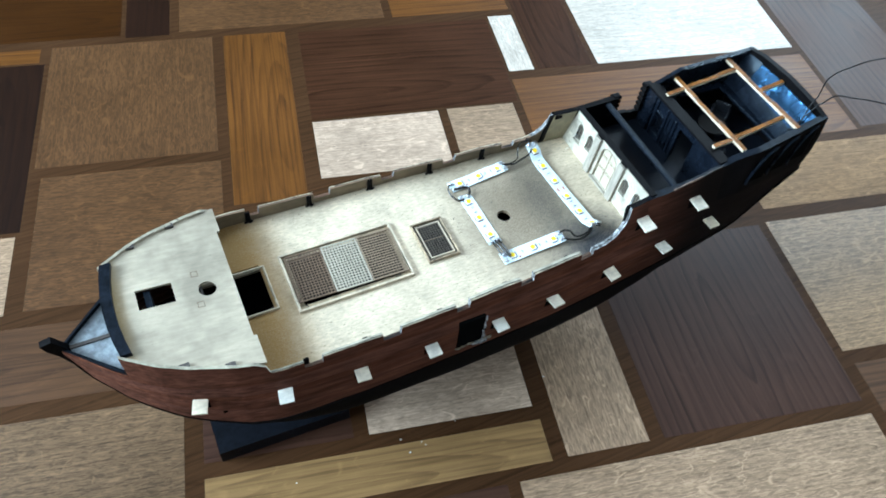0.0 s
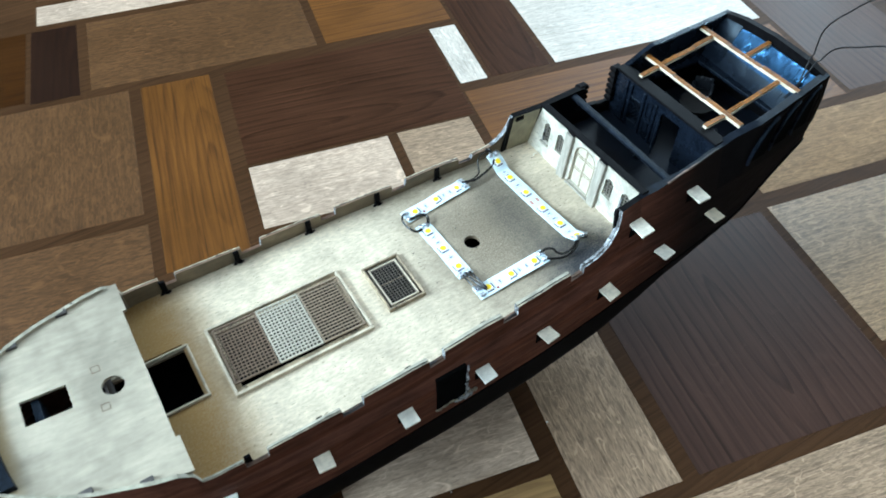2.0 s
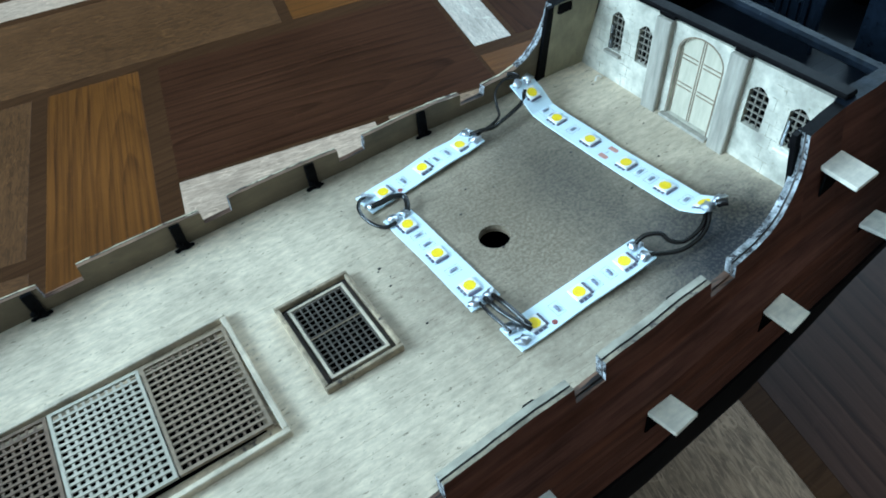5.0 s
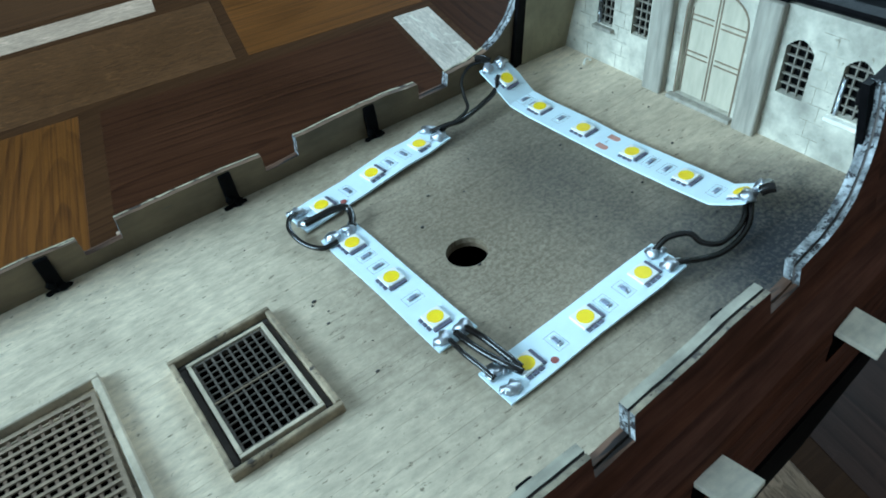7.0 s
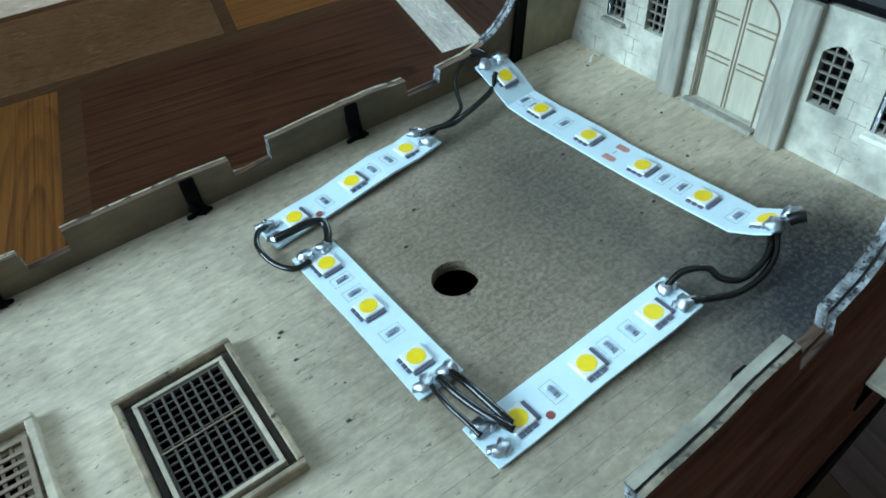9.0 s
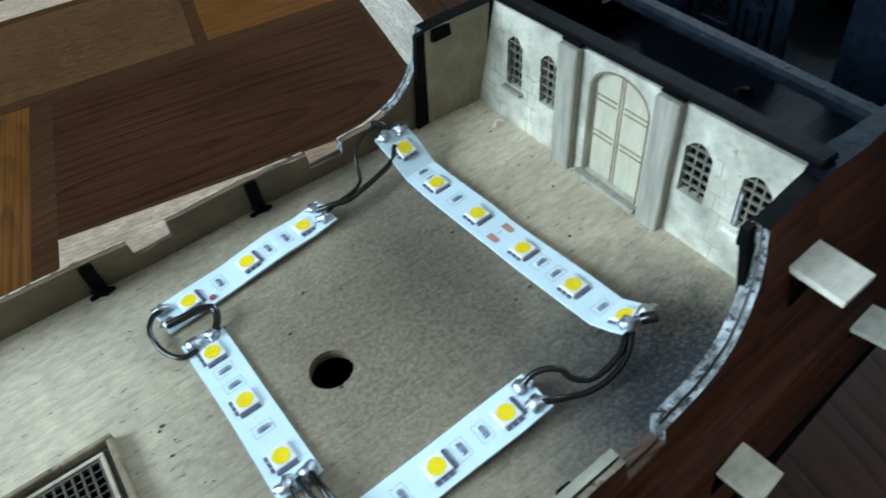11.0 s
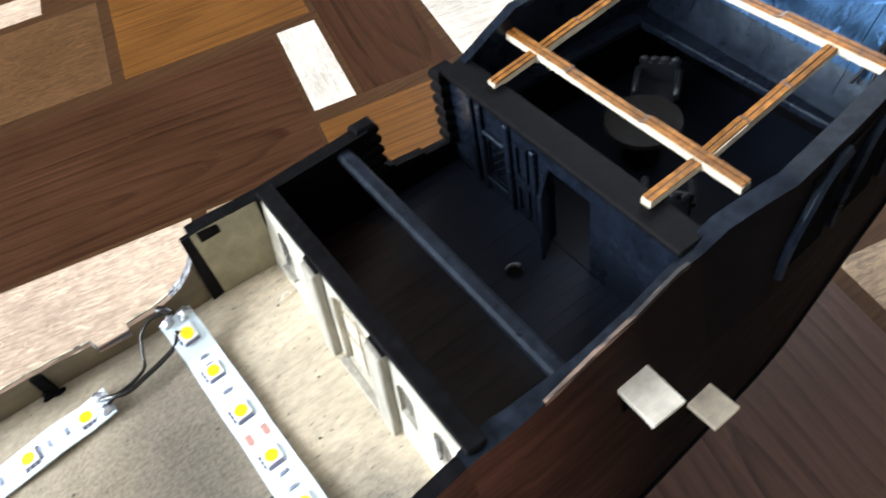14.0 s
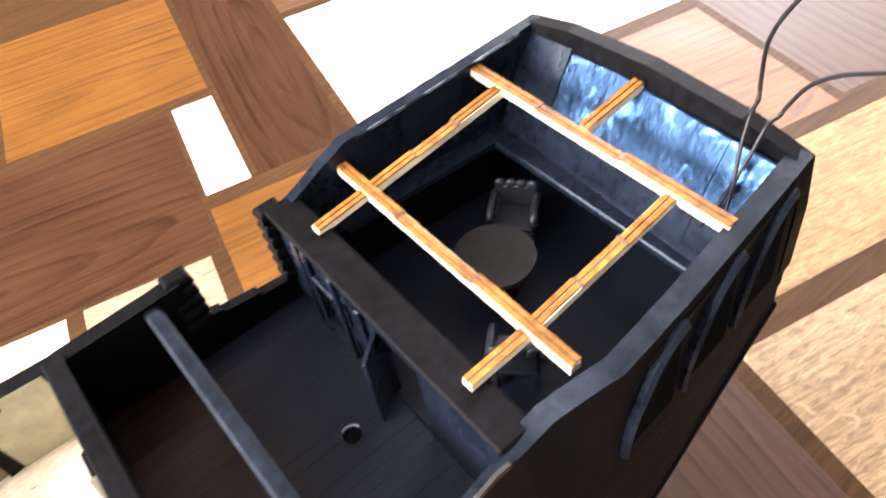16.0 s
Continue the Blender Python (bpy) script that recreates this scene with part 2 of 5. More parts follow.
def smeared(m, scale, base):
    """Varnish of uneven gloss in smears, raised towards the upper edge to place the glare there."""
    nt = m.node_tree
    bsdf = nt.nodes["Principled BSDF"]
    tc = nt.nodes.new("ShaderNodeTexCoord")
    mp = add(nt, "ShaderNodeMapping", Scale=(1.0, 1.0, 0.7))
    nt.links.new(tc.outputs["Object"], mp.inputs[0])
    ns = add(nt, "ShaderNodeTexNoise", Scale=scale, Detail=6.0, Roughness=0.62, Distortion=1.2)
    nt.links.new(mp.outputs[0], ns.inputs["Vector"])
    sep = nt.nodes.new("ShaderNodeSeparateXYZ")
    nt.links.new(tc.outputs["Object"], sep.inputs[0])
    high = nt.nodes.new("ShaderNodeMath")
    high.operation = "MULTIPLY_ADD"
    high.inputs[1].default_value = 7.0
    nt.links.new(sep.outputs["Z"], high.inputs[0])
    nt.links.new(ns.outputs[0], high.inputs[2])
    mr = nt.nodes.new("ShaderNodeMapRange")
    mr.interpolation_type = "SMOOTHSTEP"
    mr.inputs[1].default_value, mr.inputs[2].default_value = 0.82, 0.97
    mr.inputs[3].default_value, mr.inputs[4].default_value = base + 0.12, 1.0
    nt.links.new(high.outputs[0], mr.inputs[0])
    nt.links.new(mr.outputs[0], bsdf.inputs["Specular IOR Level"])


BEIGE = (0.53, 0.447, 0.325)
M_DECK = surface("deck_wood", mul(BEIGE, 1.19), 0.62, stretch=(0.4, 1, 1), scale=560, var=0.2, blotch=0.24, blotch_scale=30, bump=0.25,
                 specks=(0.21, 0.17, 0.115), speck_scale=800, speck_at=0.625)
# golden stain at the foredeck, then darker ellipses amidships and in the port corner
tint_patch(M_DECK, (0.30, 0.175, 0.048), (-0.188, 0.0, 0.0), (0.036, 0.30, 0.05), 1.0)
tint_patch(M_DECK, (0.14, 0.106, 0.066), (0.012, 0.0, 0.0), (0.068, 0.09, 0.05), 0.84)
tint_patch(M_DECK, (0.05, 0.044, 0.036), (0.037, 0.006, 0.0), (0.025, 0.072, 0.05), 0.65)
tint_patch(M_DECK, (0.022, 0.024, 0.032), (0.055, -0.049, 0.0), (0.047, 0.039, 0.05), 1.0)
M_FORE = surface("forecastle_wood", (0.44, 0.38, 0.285), 0.6, stretch=(0.15, 1, 1), scale=380, var=0.12, blotch=0.34, blotch_scale=30, bump=0.2,
                 specks=(0.2, 0.18, 0.13), speck_scale=800, speck_at=0.7)
tint_patch(M_FORE, (0.30, 0.21, 0.09), (-0.264, 0.0, 0.025), (0.008, 0.08, 0.05), 0.9)
M_INNER = surface("bulwark_inside", (0.165, 0.125, 0.075), 0.65, stretch=(0.2, 1, 1), scale=350, var=0.15, blotch=0.35, blotch_scale=50, bump=0.2,
                  specks=(0.12, 0.1, 0.07), speck_scale=700, speck_at=0.67)
M_HULL = surface("stained_planking", (0.128, 0.055, 0.038), 0.7, spec=0.05, stretch=(0.06, 1, 1), scale=330, var=0.45, blotch=0.3, blotch_scale=40,
                 bump=0.35, random=0.25, specks=(0.2, 0.1, 0.06), speck_scale=900, speck_at=0.77)
blend_along(M_HULL, (0.0085, 0.0062, 0.0060), 0.055, 0.145)
M_BOTTOM = surface("dark_bottom_paint", (0.0055, 0.0048, 0.0052), 0.75, spec=0.05, scale=200, var=0.3, blotch=0.3, bump=0.2)
M_BLACK = surface("black_paint", (0.0045, 0.0043, 0.0048), 0.5, spec=0.035, spec_tint=(1.0, 0.95, 0.95), scale=420, var=0.4, blotch=0.3, blotch_scale=60, bump=0.3,
                  specks=(0.12, 0.13, 0.15), speck_scale=650, speck_at=0.775, rough_var=0.18)
M_NAVY = surface("blue_black_paint", (0.006, 0.0085, 0.0145), 0.27, spec=0.19, spec_tint=(0.7, 0.86, 1.0), scale=420, var=0.4, blotch=0.3, blotch_scale=60, bump=0.3,
                 specks=(0.2, 0.22, 0.25), speck_scale=600, speck_at=0.77, rough_var=0.16)
# blue specular tint puts the sky's blue into the glare
M_GLOSS = surface("varnished_black", (0.006, 0.010, 0.020), 0.3, stretch=(1, 1, 0.22), scale=150, var=0.5, blotch=0.4, blotch_scale=70, bump=0.8, rough_var=0.2,
                  depth=0.0012, spec=1.0, spec_tint=(0.22, 0.52, 1.0))
M_GLOSS.node_tree.nodes["Principled BSDF"].inputs["IOR"].default_value = 2.1
smeared(M_GLOSS, 62.0, 0.0)
M_DARKFLOOR = surface("dark_cabin_floor", (0.018, 0.012, 0.0095), 0.45, spec=0.11, stretch=(0.1, 1, 1), scale=300, var=0.3, blotch=0.3, bump=0.25, random=0.2)
blend_along(M_DARKFLOOR, (0.0075, 0.0100, 0.0165), 0.106, 0.128)
M_WORN = surface("worn_paint", (0.27, 0.225, 0.155), 0.5, scale=330, var=0.4, blotch=0.6, blotch_scale=70, bump=0.7,
                 specks=(0.06, 0.045, 0.035), speck_scale=260, speck_at=0.58, depth=0.001)
M_CAP = surface("worn_dark_cap", (0.007, 0.009, 0.014), 0.5, spec=0.10, spec_tint=(0.75, 0.88, 1.0), scale=330, var=0.6, blotch=0.5, blotch_scale=110, bump=0.6,
                 specks=(0.12, 0.14, 0.17), speck_scale=420, speck_at=0.72)
M_RIM = surface("worn_rail", (0.45, 0.385, 0.27), 0.6, scale=330, var=0.3, blotch=0.4, blotch_scale=110, bump=0.5,
                specks=(0.05, 0.037, 0.03), speck_scale=240, speck_at=0.565)
M_SILVER = surface("chipped_silvery_edge", (0.34, 0.35, 0.36), 0.25, scale=420, var=0.6, blotch=0.6, blotch_scale=220, bump=0.9,
                   specks=(0.035, 0.032, 0.035), speck_scale=480, speck_at=0.53, depth=0.0012)
M_PLYTOP = surface("pale_inner_ply", (0.40, 0.365, 0.285), 0.62, stretch=(0.3, 1, 1), scale=380, var=0.2, blotch=0.35, blotch_scale=90, bump=0.3,
                   specks=(0.1, 0.085, 0.065), speck_scale=300, speck_at=0.62)
M_PLYBROWN = surface("brown_inner_ply", (0.17, 0.105, 0.065), 0.6, stretch=(0.15, 1, 1), scale=380, var=0.4, blotch=0.4, blotch_scale=90, bump=0.3,
                     specks=(0.45, 0.38, 0.28), speck_scale=260, speck_at=0.63)
# blue-white colour of a painted highlight
M_EDGE_GLINT = surface("painted_edge_glint", (0.34, 0.40, 0.46), 0.3, scale=300, var=0.6, blotch=0.6, blotch_scale=120, bump=0.5,
                  specks=(0.02, 0.025, 0.035), speck_scale=160, speck_at=0.5)
M_FORERIM = surface("pale_rim", (0.36, 0.33, 0.25), 0.6, scale=330, var=0.25, blotch=0.4, blotch_scale=90, bump=0.4,
                    specks=(0.09, 0.075, 0.06), speck_scale=220, speck_at=0.64)
M_PANEL = surface("olive_panel", (0.285, 0.245, 0.155), 0.6, stretch=(1, 1, 0.4), scale=350, var=0.14, blotch=0.3, blotch_scale=60, bump=0.2,
                  specks=(0.12, 0.1, 0.07), speck_scale=500, speck_at=0.68)
M_BARE = surface("bare_pinkish_edge", (0.29, 0.185, 0.135), 0.6, stretch=(0.2, 1, 1), scale=350, var=0.35, blotch=0.5, blotch_scale=90, bump=0.3,
                 specks=(0.012, 0.009, 0.008), speck_scale=130, speck_at=0.5)
M_RAW = surface("raw_wood_edge", (0.15, 0.082, 0.05), 0.6, stretch=(0.15, 1, 1), scale=350, var=0.35, blotch=0.5, blotch_scale=90, bump=0.3,
                specks=(0.02, 0.014, 0.012), speck_scale=220, speck_at=0.5)
M_WHITE = surface("white_card", (0.52, 0.485, 0.395), 0.7, scale=240, var=0.2, blotch=0.34, blotch_scale=70, bump=0.6,
                  specks=(0.24, 0.21, 0.15), speck_scale=380, speck_at=0.66, depth=0.0008)
M_COURSE = surface("grimy_course_line", (0.40, 0.365, 0.285), 0.7, scale=300, var=0.4, blotch=0.5, blotch_scale=160, bump=0.2)
M_GREYWOOD = surface("grey_wood", (0.30, 0.275, 0.225), 0.65, stretch=(1, 1, 0.1), scale=500, var=0.25, blotch=0.2, bump=0.4)
M_DOOR = surface("door_card", (0.44, 0.40, 0.305), 0.68, stretch=(1, 1, 0.2), scale=400, var=0.12, blotch=0.2, bump=0.2)
M_LINE = surface("scored_line", (0.17, 0.125, 0.08), 0.7, scale=300, var=0.2, bump=0.1)
M_LATTICE_BROWN = surface("brown_lattice", (0.145, 0.097, 0.062), 0.62, scale=400, var=0.25, bump=0.2)
M_LATTICE_PALE = surface("pale_lattice", (0.44, 0.395, 0.31), 0.62, scale=400, var=0.15, bump=0.2)
M_LATTICE_TAN = surface("tan_lattice", (0.26, 0.195, 0.13), 0.62, scale=400, var=0.2, bump=0.2)
M_LATTICE_WIN = surface("window_lattice_grey", (0.17, 0.15, 0.12), 0.6, scale=400, var=0.2, bump=0.2)
M_LATTICE_DARK = surface("grey_lattice", (0.095, 0.078, 0.062), 0.55, scale=400, var=0.25, bump=0.2)
M_FRAME = surface("hatch_coaming", (0.56, 0.475, 0.35), 0.6, scale=400, var=0.15, blotch=0.3, blotch_scale=90, bump=0.2)
# stained small coaming, and the painted shade in the large grating's gap
M_FRAME_WORN_SHADE = surface("stained_coaming_gap_shade", (0.36, 0.28, 0.18), 0.6, scale=300, var=0.3, blotch=0.45, blotch_scale=90, bump=0.3,
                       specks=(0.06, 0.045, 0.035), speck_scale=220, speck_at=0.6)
M_COAMDARK = surface("dark_brown_grey", (0.06, 0.05, 0.045), 0.6, scale=400, var=0.3, bump=0.2)
M_LID = surface("pale_plywood", (0.88, 0.86, 0.78), 0.6, stretch=(0.2, 1, 1), scale=500, var=0.1, blotch=0.25, blotch_scale=130, bump=0.2, random=0.25)
# near-black without gloss: the shade of openings put into a colour
M_PAINTED_DARK = surface("painted_dark", (0.005, 0.005, 0.005), 0.95, spec=0.0, scale=100, var=0.2, bump=0)
M_GILT_TOP = surface("scorched_veneer", (0.25, 0.102, 0.022), 0.5, spec=0.12, scale=420, var=0.5, blotch=0.5, blotch_scale=110, bump=0.25, random=0.15)
M_GILT_LINE = surface("scorched_groove", (0.085, 0.035, 0.015), 0.5, scale=400, var=0.3, bump=0.2)
M_GILT_SIDE = surface("pale_ply_side", (0.69, 0.60, 0.45), 0.5, scale=420, var=0.12, blotch=0.25, blotch_scale=120, bump=0.2)
# white board; the blue in its colour is its bluish glare
M_PCB = surface("circuit_board_with_glare", (0.78, 0.90, 0.98), 0.3, scale=300, var=0.03, blotch=0.06, bump=0.05)
M_LED = surface("white_lamp_housing", (0.88, 0.88, 0.86), 0.35, scale=300, var=0.03, blotch=0.05, bump=0)
M_PHOS = surface("yellow_phosphor", (1.0, 0.72, 0.002), 0.35, scale=500, var=0.06, blotch=0.05, bump=0)
M_CHIP = surface("black_component", (0.24, 0.27, 0.36), 0.4, scale=500, var=0.2, bump=0)
M_INK = surface("grey_print", (0.42, 0.46, 0.50), 0.4, scale=500, var=0.1, bump=0)
# colour of the lamp leads and of the painted housing shadow
M_LEAD_AND_SHADE = surface("lead_and_shade_grey", (0.13, 0.125, 0.18), 0.35, scale=500, var=0.3, bump=0.1)
M_COPPER = surface("copper_pad", (0.62, 0.33, 0.27), 0.4, 0.2, scale=300, var=0.1, bump=0)
M_DOT = surface("dark_copper_dot", (0.30, 0.085, 0.07), 0.4, scale=300, var=0.15, bump=0)
M_SOLDER = surface("solder", (0.55, 0.57, 0.62), 0.3, 1.0, scale=260, var=0.35, bump=0.8, depth=0.001)
M_WIRE = surface("dark_wire", (0.007, 0.0055, 0.005), 0.16, spec=0.6, scale=300, var=0.3, bump=0.1)
M_CHAIR = surface("chair_paint", (0.016, 0.018, 0.023), 0.4, spec=0.3, scale=300, var=0.3, blotch=0.25, bump=0.3)
M_CABLE = surface("cable_sheath", (0.010, 0.009, 0.010), 0.5, spec=0.3, scale=300, var=0.3, bump=0.1)
M_TABLE = surface("dull_dark_grey_paint", (0.017, 0.0155, 0.0155), 0.6, spec=0.2, scale=300, var=0.25, blotch=0.25, bump=0.2)
M_STAND = surface("stand_paint", (0.005, 0.006, 0.009), 0.4, spec=0.12, scale=300, var=0.4, blotch=0.3, bump=0.25)
M_BLUEGREY = surface("beakhead_paint", (0.30, 0.34, 0.38), 0.4, scale=260, var=0.35, blotch=0.5, blotch_scale=70, bump=0.3,
                     specks=(0.06, 0.075, 0.1), speck_scale=200, speck_at=0.65)
M_DUST = surface("dust", (0.7, 0.68, 0.64), 0.9, scale=500, var=0.1, bump=0)
M_CEILING = surface("ceiling_paint", (0.62, 0.61, 0.59), 0.9, scale=60, var=0.04, blotch=0.06, blotch_scale=2, bump=0.05)
# unseen north wall, coloured dark to keep its reflection off the floor
M_DARK_WALL = surface("dark_unseen_wall", (0.040, 0.021, 0.010), 0.7, stretch=(1, 1, 0.1), scale=40, var=0.3, blotch=0.2, blotch_scale=2, bump=0.1)
M_PLASTER = surface("room_plaster", (0.45, 0.44, 0.42), 0.85, scale=60, var=0.06, blotch=0.1, blotch_scale=2, bump=0.1)

F_BASE = floor_wood("floor_brown_strip", (0.050, 0.0235, 0.0095), (0.032, 0.0145, 0.0058), 0.5, 0.2, flame=0.6, spec=0.06)
F_TAN = floor_wood("floor_tan", (0.3275, 0.2225, 0.14), (0.2125, 0.14, 0.0825), 0.46, 0.6, (14.0, 560.0, 1.0), 0.26, flame=0.22)
F_YELLOW = floor_wood("floor_yellow_tan", (0.2497, 0.1512, 0.0594), (0.1458, 0.0837, 0.0297), 0.46, 0.2, flame=0.7)
F_DRAB = floor_wood("floor_drab_tan", (0.1325, 0.08078, 0.04104), (0.07122, 0.04173, 0.01977), 0.46, 0.5, (14.0, 560.0, 1.0), 0.3, flame=0.22)
F_GOLD = floor_wood("floor_golden", (0.1169, 0.0438, 0.00568), (0.05232, 0.01792, 0.002208), 0.48, 0.12, flame=0.75)
# golden darkened in colour for the weaker light at far left
F_DIM_GOLD = floor_wood("floor_dim_golden", (0.036, 0.0125, 0.0016), (0.022, 0.0072, 0.0009), 0.48, 0.12, flame=0.6, spec=0.08)
# a warmer tan, also darkened for the weaker light on that side
F_TANW = floor_wood("floor_warm_tan", (0.09247, 0.0433, 0.01512), (0.06658, 0.03118, 0.01089), 0.46, 0.5, (14.0, 560.0, 1.0), 0.26, flame=0.22)
F_DARK = floor_wood("floor_dark", (0.056, 0.0265, 0.0165), (0.042, 0.0195, 0.012), 0.46, 0.2, flame=1.0, spec=0.13)
F_RUSSET = floor_wood("floor_russet", (0.042, 0.0172, 0.0078), (0.027, 0.0106, 0.0047), 0.48, 0.2, flame=0.9, spec=0.05)
# copy of the dark block with the far-left fall-off of light in its colour
F_DIM_DARK = floor_wood("floor_dim_dark", (0.015, 0.0055, 0.0022), (0.010, 0.0036, 0.0014), 0.5, 0.12, flame=0.7, spec=0.1)
F_PALE = floor_wood("floor_pale", (0.46, 0.342, 0.25), (0.385, 0.28, 0.2), 0.42, 0.5, (14.0, 560.0, 1.0), 0.2, flame=0.22)
F_WHITE = floor_wood("floor_white", (0.66, 0.575, 0.485), (0.5412, 0.4715, 0.3977), 0.42, 0.5, (14.0, 560.0, 1.0), 0.14, flame=0.22)
F_SAND = floor_wood("floor_sand", (0.31, 0.198, 0.104), (0.195, 0.12, 0.06), 0.4, 0.5, (14.0, 560.0, 1.0), 0.26, flame=0.3, spec=0.27)
F_HONEY = floor_wood("floor_honey", (0.27, 0.165, 0.082), (0.18, 0.105, 0.05), 0.5, 0.4, (14.0, 560.0, 1.0), 0.2, flame=0.35, spec=0.08)
F_MID = floor_wood("floor_mid_brown", (0.0781, 0.0359, 0.01331), (0.03748, 0.01627, 0.005738), 0.48, 0.2, flame=0.75)


# ---------------------------------------------------------------- mesh helpers (millimetres in, metres out)
def finish(bm, name, materials, parent=None, label="", smooth=False):
    bmesh.ops.recalc_face_normals(bm, faces=bm.faces)
    me = bpy.data.meshes.new(name)
    bmesh.ops.scale(bm, vec=(MM, MM, MM), verts=bm.verts)
    bm.to_mesh(me)
    bm.free()
    for m in materials if isinstance(materials, (list, tuple)) else [materials]:
        me.materials.append(m)
    if smooth:
        me.polygons.foreach_set("use_smooth", [True] * len(me.polygons))
    ob = new(name, me)
    if parent:
        ob.parent = parent
    if label:
        ob["label"] = label
    return ob


def part(name, bm, material, parent, label="", smooth=False):
    return finish(bm, name, material, parent, label, smooth)


def thing(name, label, category, m=None, group="", kind=""):
    e = new(name)
    e.empty_display_size = 0.02
    if m is not None:
        e.matrix_world = m
    return tagged(e, label, category, group, kind)


def box(bm, x0, x1, y0, y1, z0, z1, mi=0, m=None, bevel=0.0):
    vs = [bm.verts.new((x, y, z)) for x in (x0, x1) for y in (y0, y1) for z in (z0, z1)]
    fs = []
    for a, b, c, d in ((0, 1, 3, 2), (4, 6, 7, 5), (0, 4, 5, 1), (2, 3, 7, 6), (0, 2, 6, 4), (1, 5, 7, 3)):
        f = bm.faces.new((vs[a], vs[b], vs[c], vs[d]))
        f.material_index = mi
        fs.append(f)
    if bevel:
        es = list({e for f in fs for e in f.edges})
        r = bmesh.ops.bevel(bm, geom=es, offset=bevel, segments=1, affect="EDGES", clamp_overlap=True)
        vs = list({v for f in r["faces"] for v in f.verts} | {v for v in vs if v.is_valid})
        for f in r["faces"]:
            f.material_index = mi
    if m is not None:
        for v in vs:
            if v.is_valid:
                v.co = m @ v.co
    return vs


def prism(bm, poly, z0, z1, mi=0, m=None):
    lo = [bm.verts.new((x, y, z0)) for x, y in poly]
    hi = [bm.verts.new((x, y, z1)) for x, y in poly]
    n = len(poly)
    fs = [bm.faces.new(hi), bm.faces.new(lo[::-1])]
    fs += [bm.faces.new((lo[i], lo[(i + 1) % n], hi[(i + 1) % n], hi[i])) for i in range(n)]
    for f in fs:
        f.material_index = mi
    if m is not None:
        for v in lo + hi:
            v.co = m @ v.co
    return fs


def disc(bm, x, y, r, z0, z1, n=24, mi=0, m=None):
    return prism(bm, [(x + r * math.cos(2 * math.pi * i / n), y + r * math.sin(2 * math.pi * i / n)) for i in range(n)], z0, z1, mi, m)


def smooth_path(pts, n=8):
    """Catmull-Rom points through pts."""
    p = [Vector(q) for q in pts]
    p = [2 * p[0] - p[1]] + p + [2 * p[-1] - p[-2]]
    out = []
    for a, b, c, d in zip(p, p[1:], p[2:], p[3:]):
        for i in range(n):
            t = i / n
            out.append(0.5 * (2 * b + (c - a) * t + (2 * a - 5 * b + 4 * c - d) * t * t + (3 * b - a - 3 * c + d) * t ** 3))
    return out + [p[-2]]


def tube(bm, pts, r, n=8, mi=0, steps=8):
    path = smooth_path(pts, steps)
    rings = []
    for i, q in enumerate(path):
        d = (path[min(i + 1, len(path) - 1)] - path[max(i - 1, 0)]).normalized()
        a = d.cross(Vector((0, 0, 1)) if abs(d.z) < 0.95 else Vector((1, 0, 0))).normalized()
        b = d.cross(a)
        rings.append([bm.verts.new(q + r * (math.cos(2 * math.pi * k / n) * a + math.sin(2 * math.pi * k / n) * b)) for k in range(n)])
    for u, v in zip(rings, rings[1:]):
        for k in range(n):
            bm.faces.new((u[k], u[(k + 1) % n], v[(k + 1) % n], v[k])).material_index = mi
    bm.faces.new(rings[0][::-1]).material_index = mi
    bm.faces.new(rings[-1]).material_index = mi


def blob(bm, x, y, z, r, sx=1.0, sy=1.0, sz=1.0, seed=0, mi=0, sub=2, rough=0.12):
    g = bmesh.ops.create_icosphere(bm, subdivisions=sub, radius=r)
    for v in g["verts"]:
        d = 1 + rough * noise.noise(v.co * (1.6 / r) + Vector((seed * 3.7, 0, 0)))
        v.co = Vector((v.co.x * sx * d + x, v.co.y * sy * d + y, v.co.z * sz * d + z))
        for f in v.link_faces:
            f.material_index, f.smooth = mi, True


def lerp(table, x):
    xs, ys = zip(*table)
    return float(np.interp(x, xs, ys))


# ---------------------------------------------------------------- room
def slab(name, x0, x1, y0, y1, z0, z1, material, label, category):
    bm = bmesh.new()
    box(bm, x0 * 1000, x1 * 1000, y0 * 1000, y1 * 1000, z0 * 1000, z1 * 1000)
    return tagged(finish(bm, name, material), label, category, kind="structure")


X0, X1, Y0, Y1, TOP = -3.3, 3.0, -3.0, 3.0, 2.6
slab("wall_south", X0 - 0.15, X1 + 0.15, Y0 - 0.15, Y0, 0, TOP, M_PLASTER, "plain light plaster wall of the room", "wall")
slab("wall_north", X0 - 0.15, X1 + 0.15, Y1, Y1 + 0.15, 0, TOP, M_DARK_WALL, "unseen wall made dark to hold back reflections on the floor", "wall")
slab("ceiling", X0 - 0.15, X1 + 0.15, Y0 - 0.15, Y1 + 0.15, TOP, TOP + 0.15, M_CEILING, "plain white ceiling of the room", "ceiling")


def holed_wall(name, lo, hi, centre, width, z, height, place):
    """A wall of 15 cm with one window opening; place lays (along, height) into the room."""
    bm = bmesh.new()
    a0, a1, z0, z1 = centre - width / 2, centre + width / 2, z - height / 2, z + height / 2
    for a, b, c, d in ((lo, a0, 0, TOP), (a1, hi, 0, TOP), (a0, a1, 0, z0), (a0, a1, z1, TOP)):
        box(bm, *place(a, b), c * 1000, d * 1000)
    tagged(finish(bm, name, M_PLASTER), "plain light plaster wall with a window opening", "wall", kind="structure")


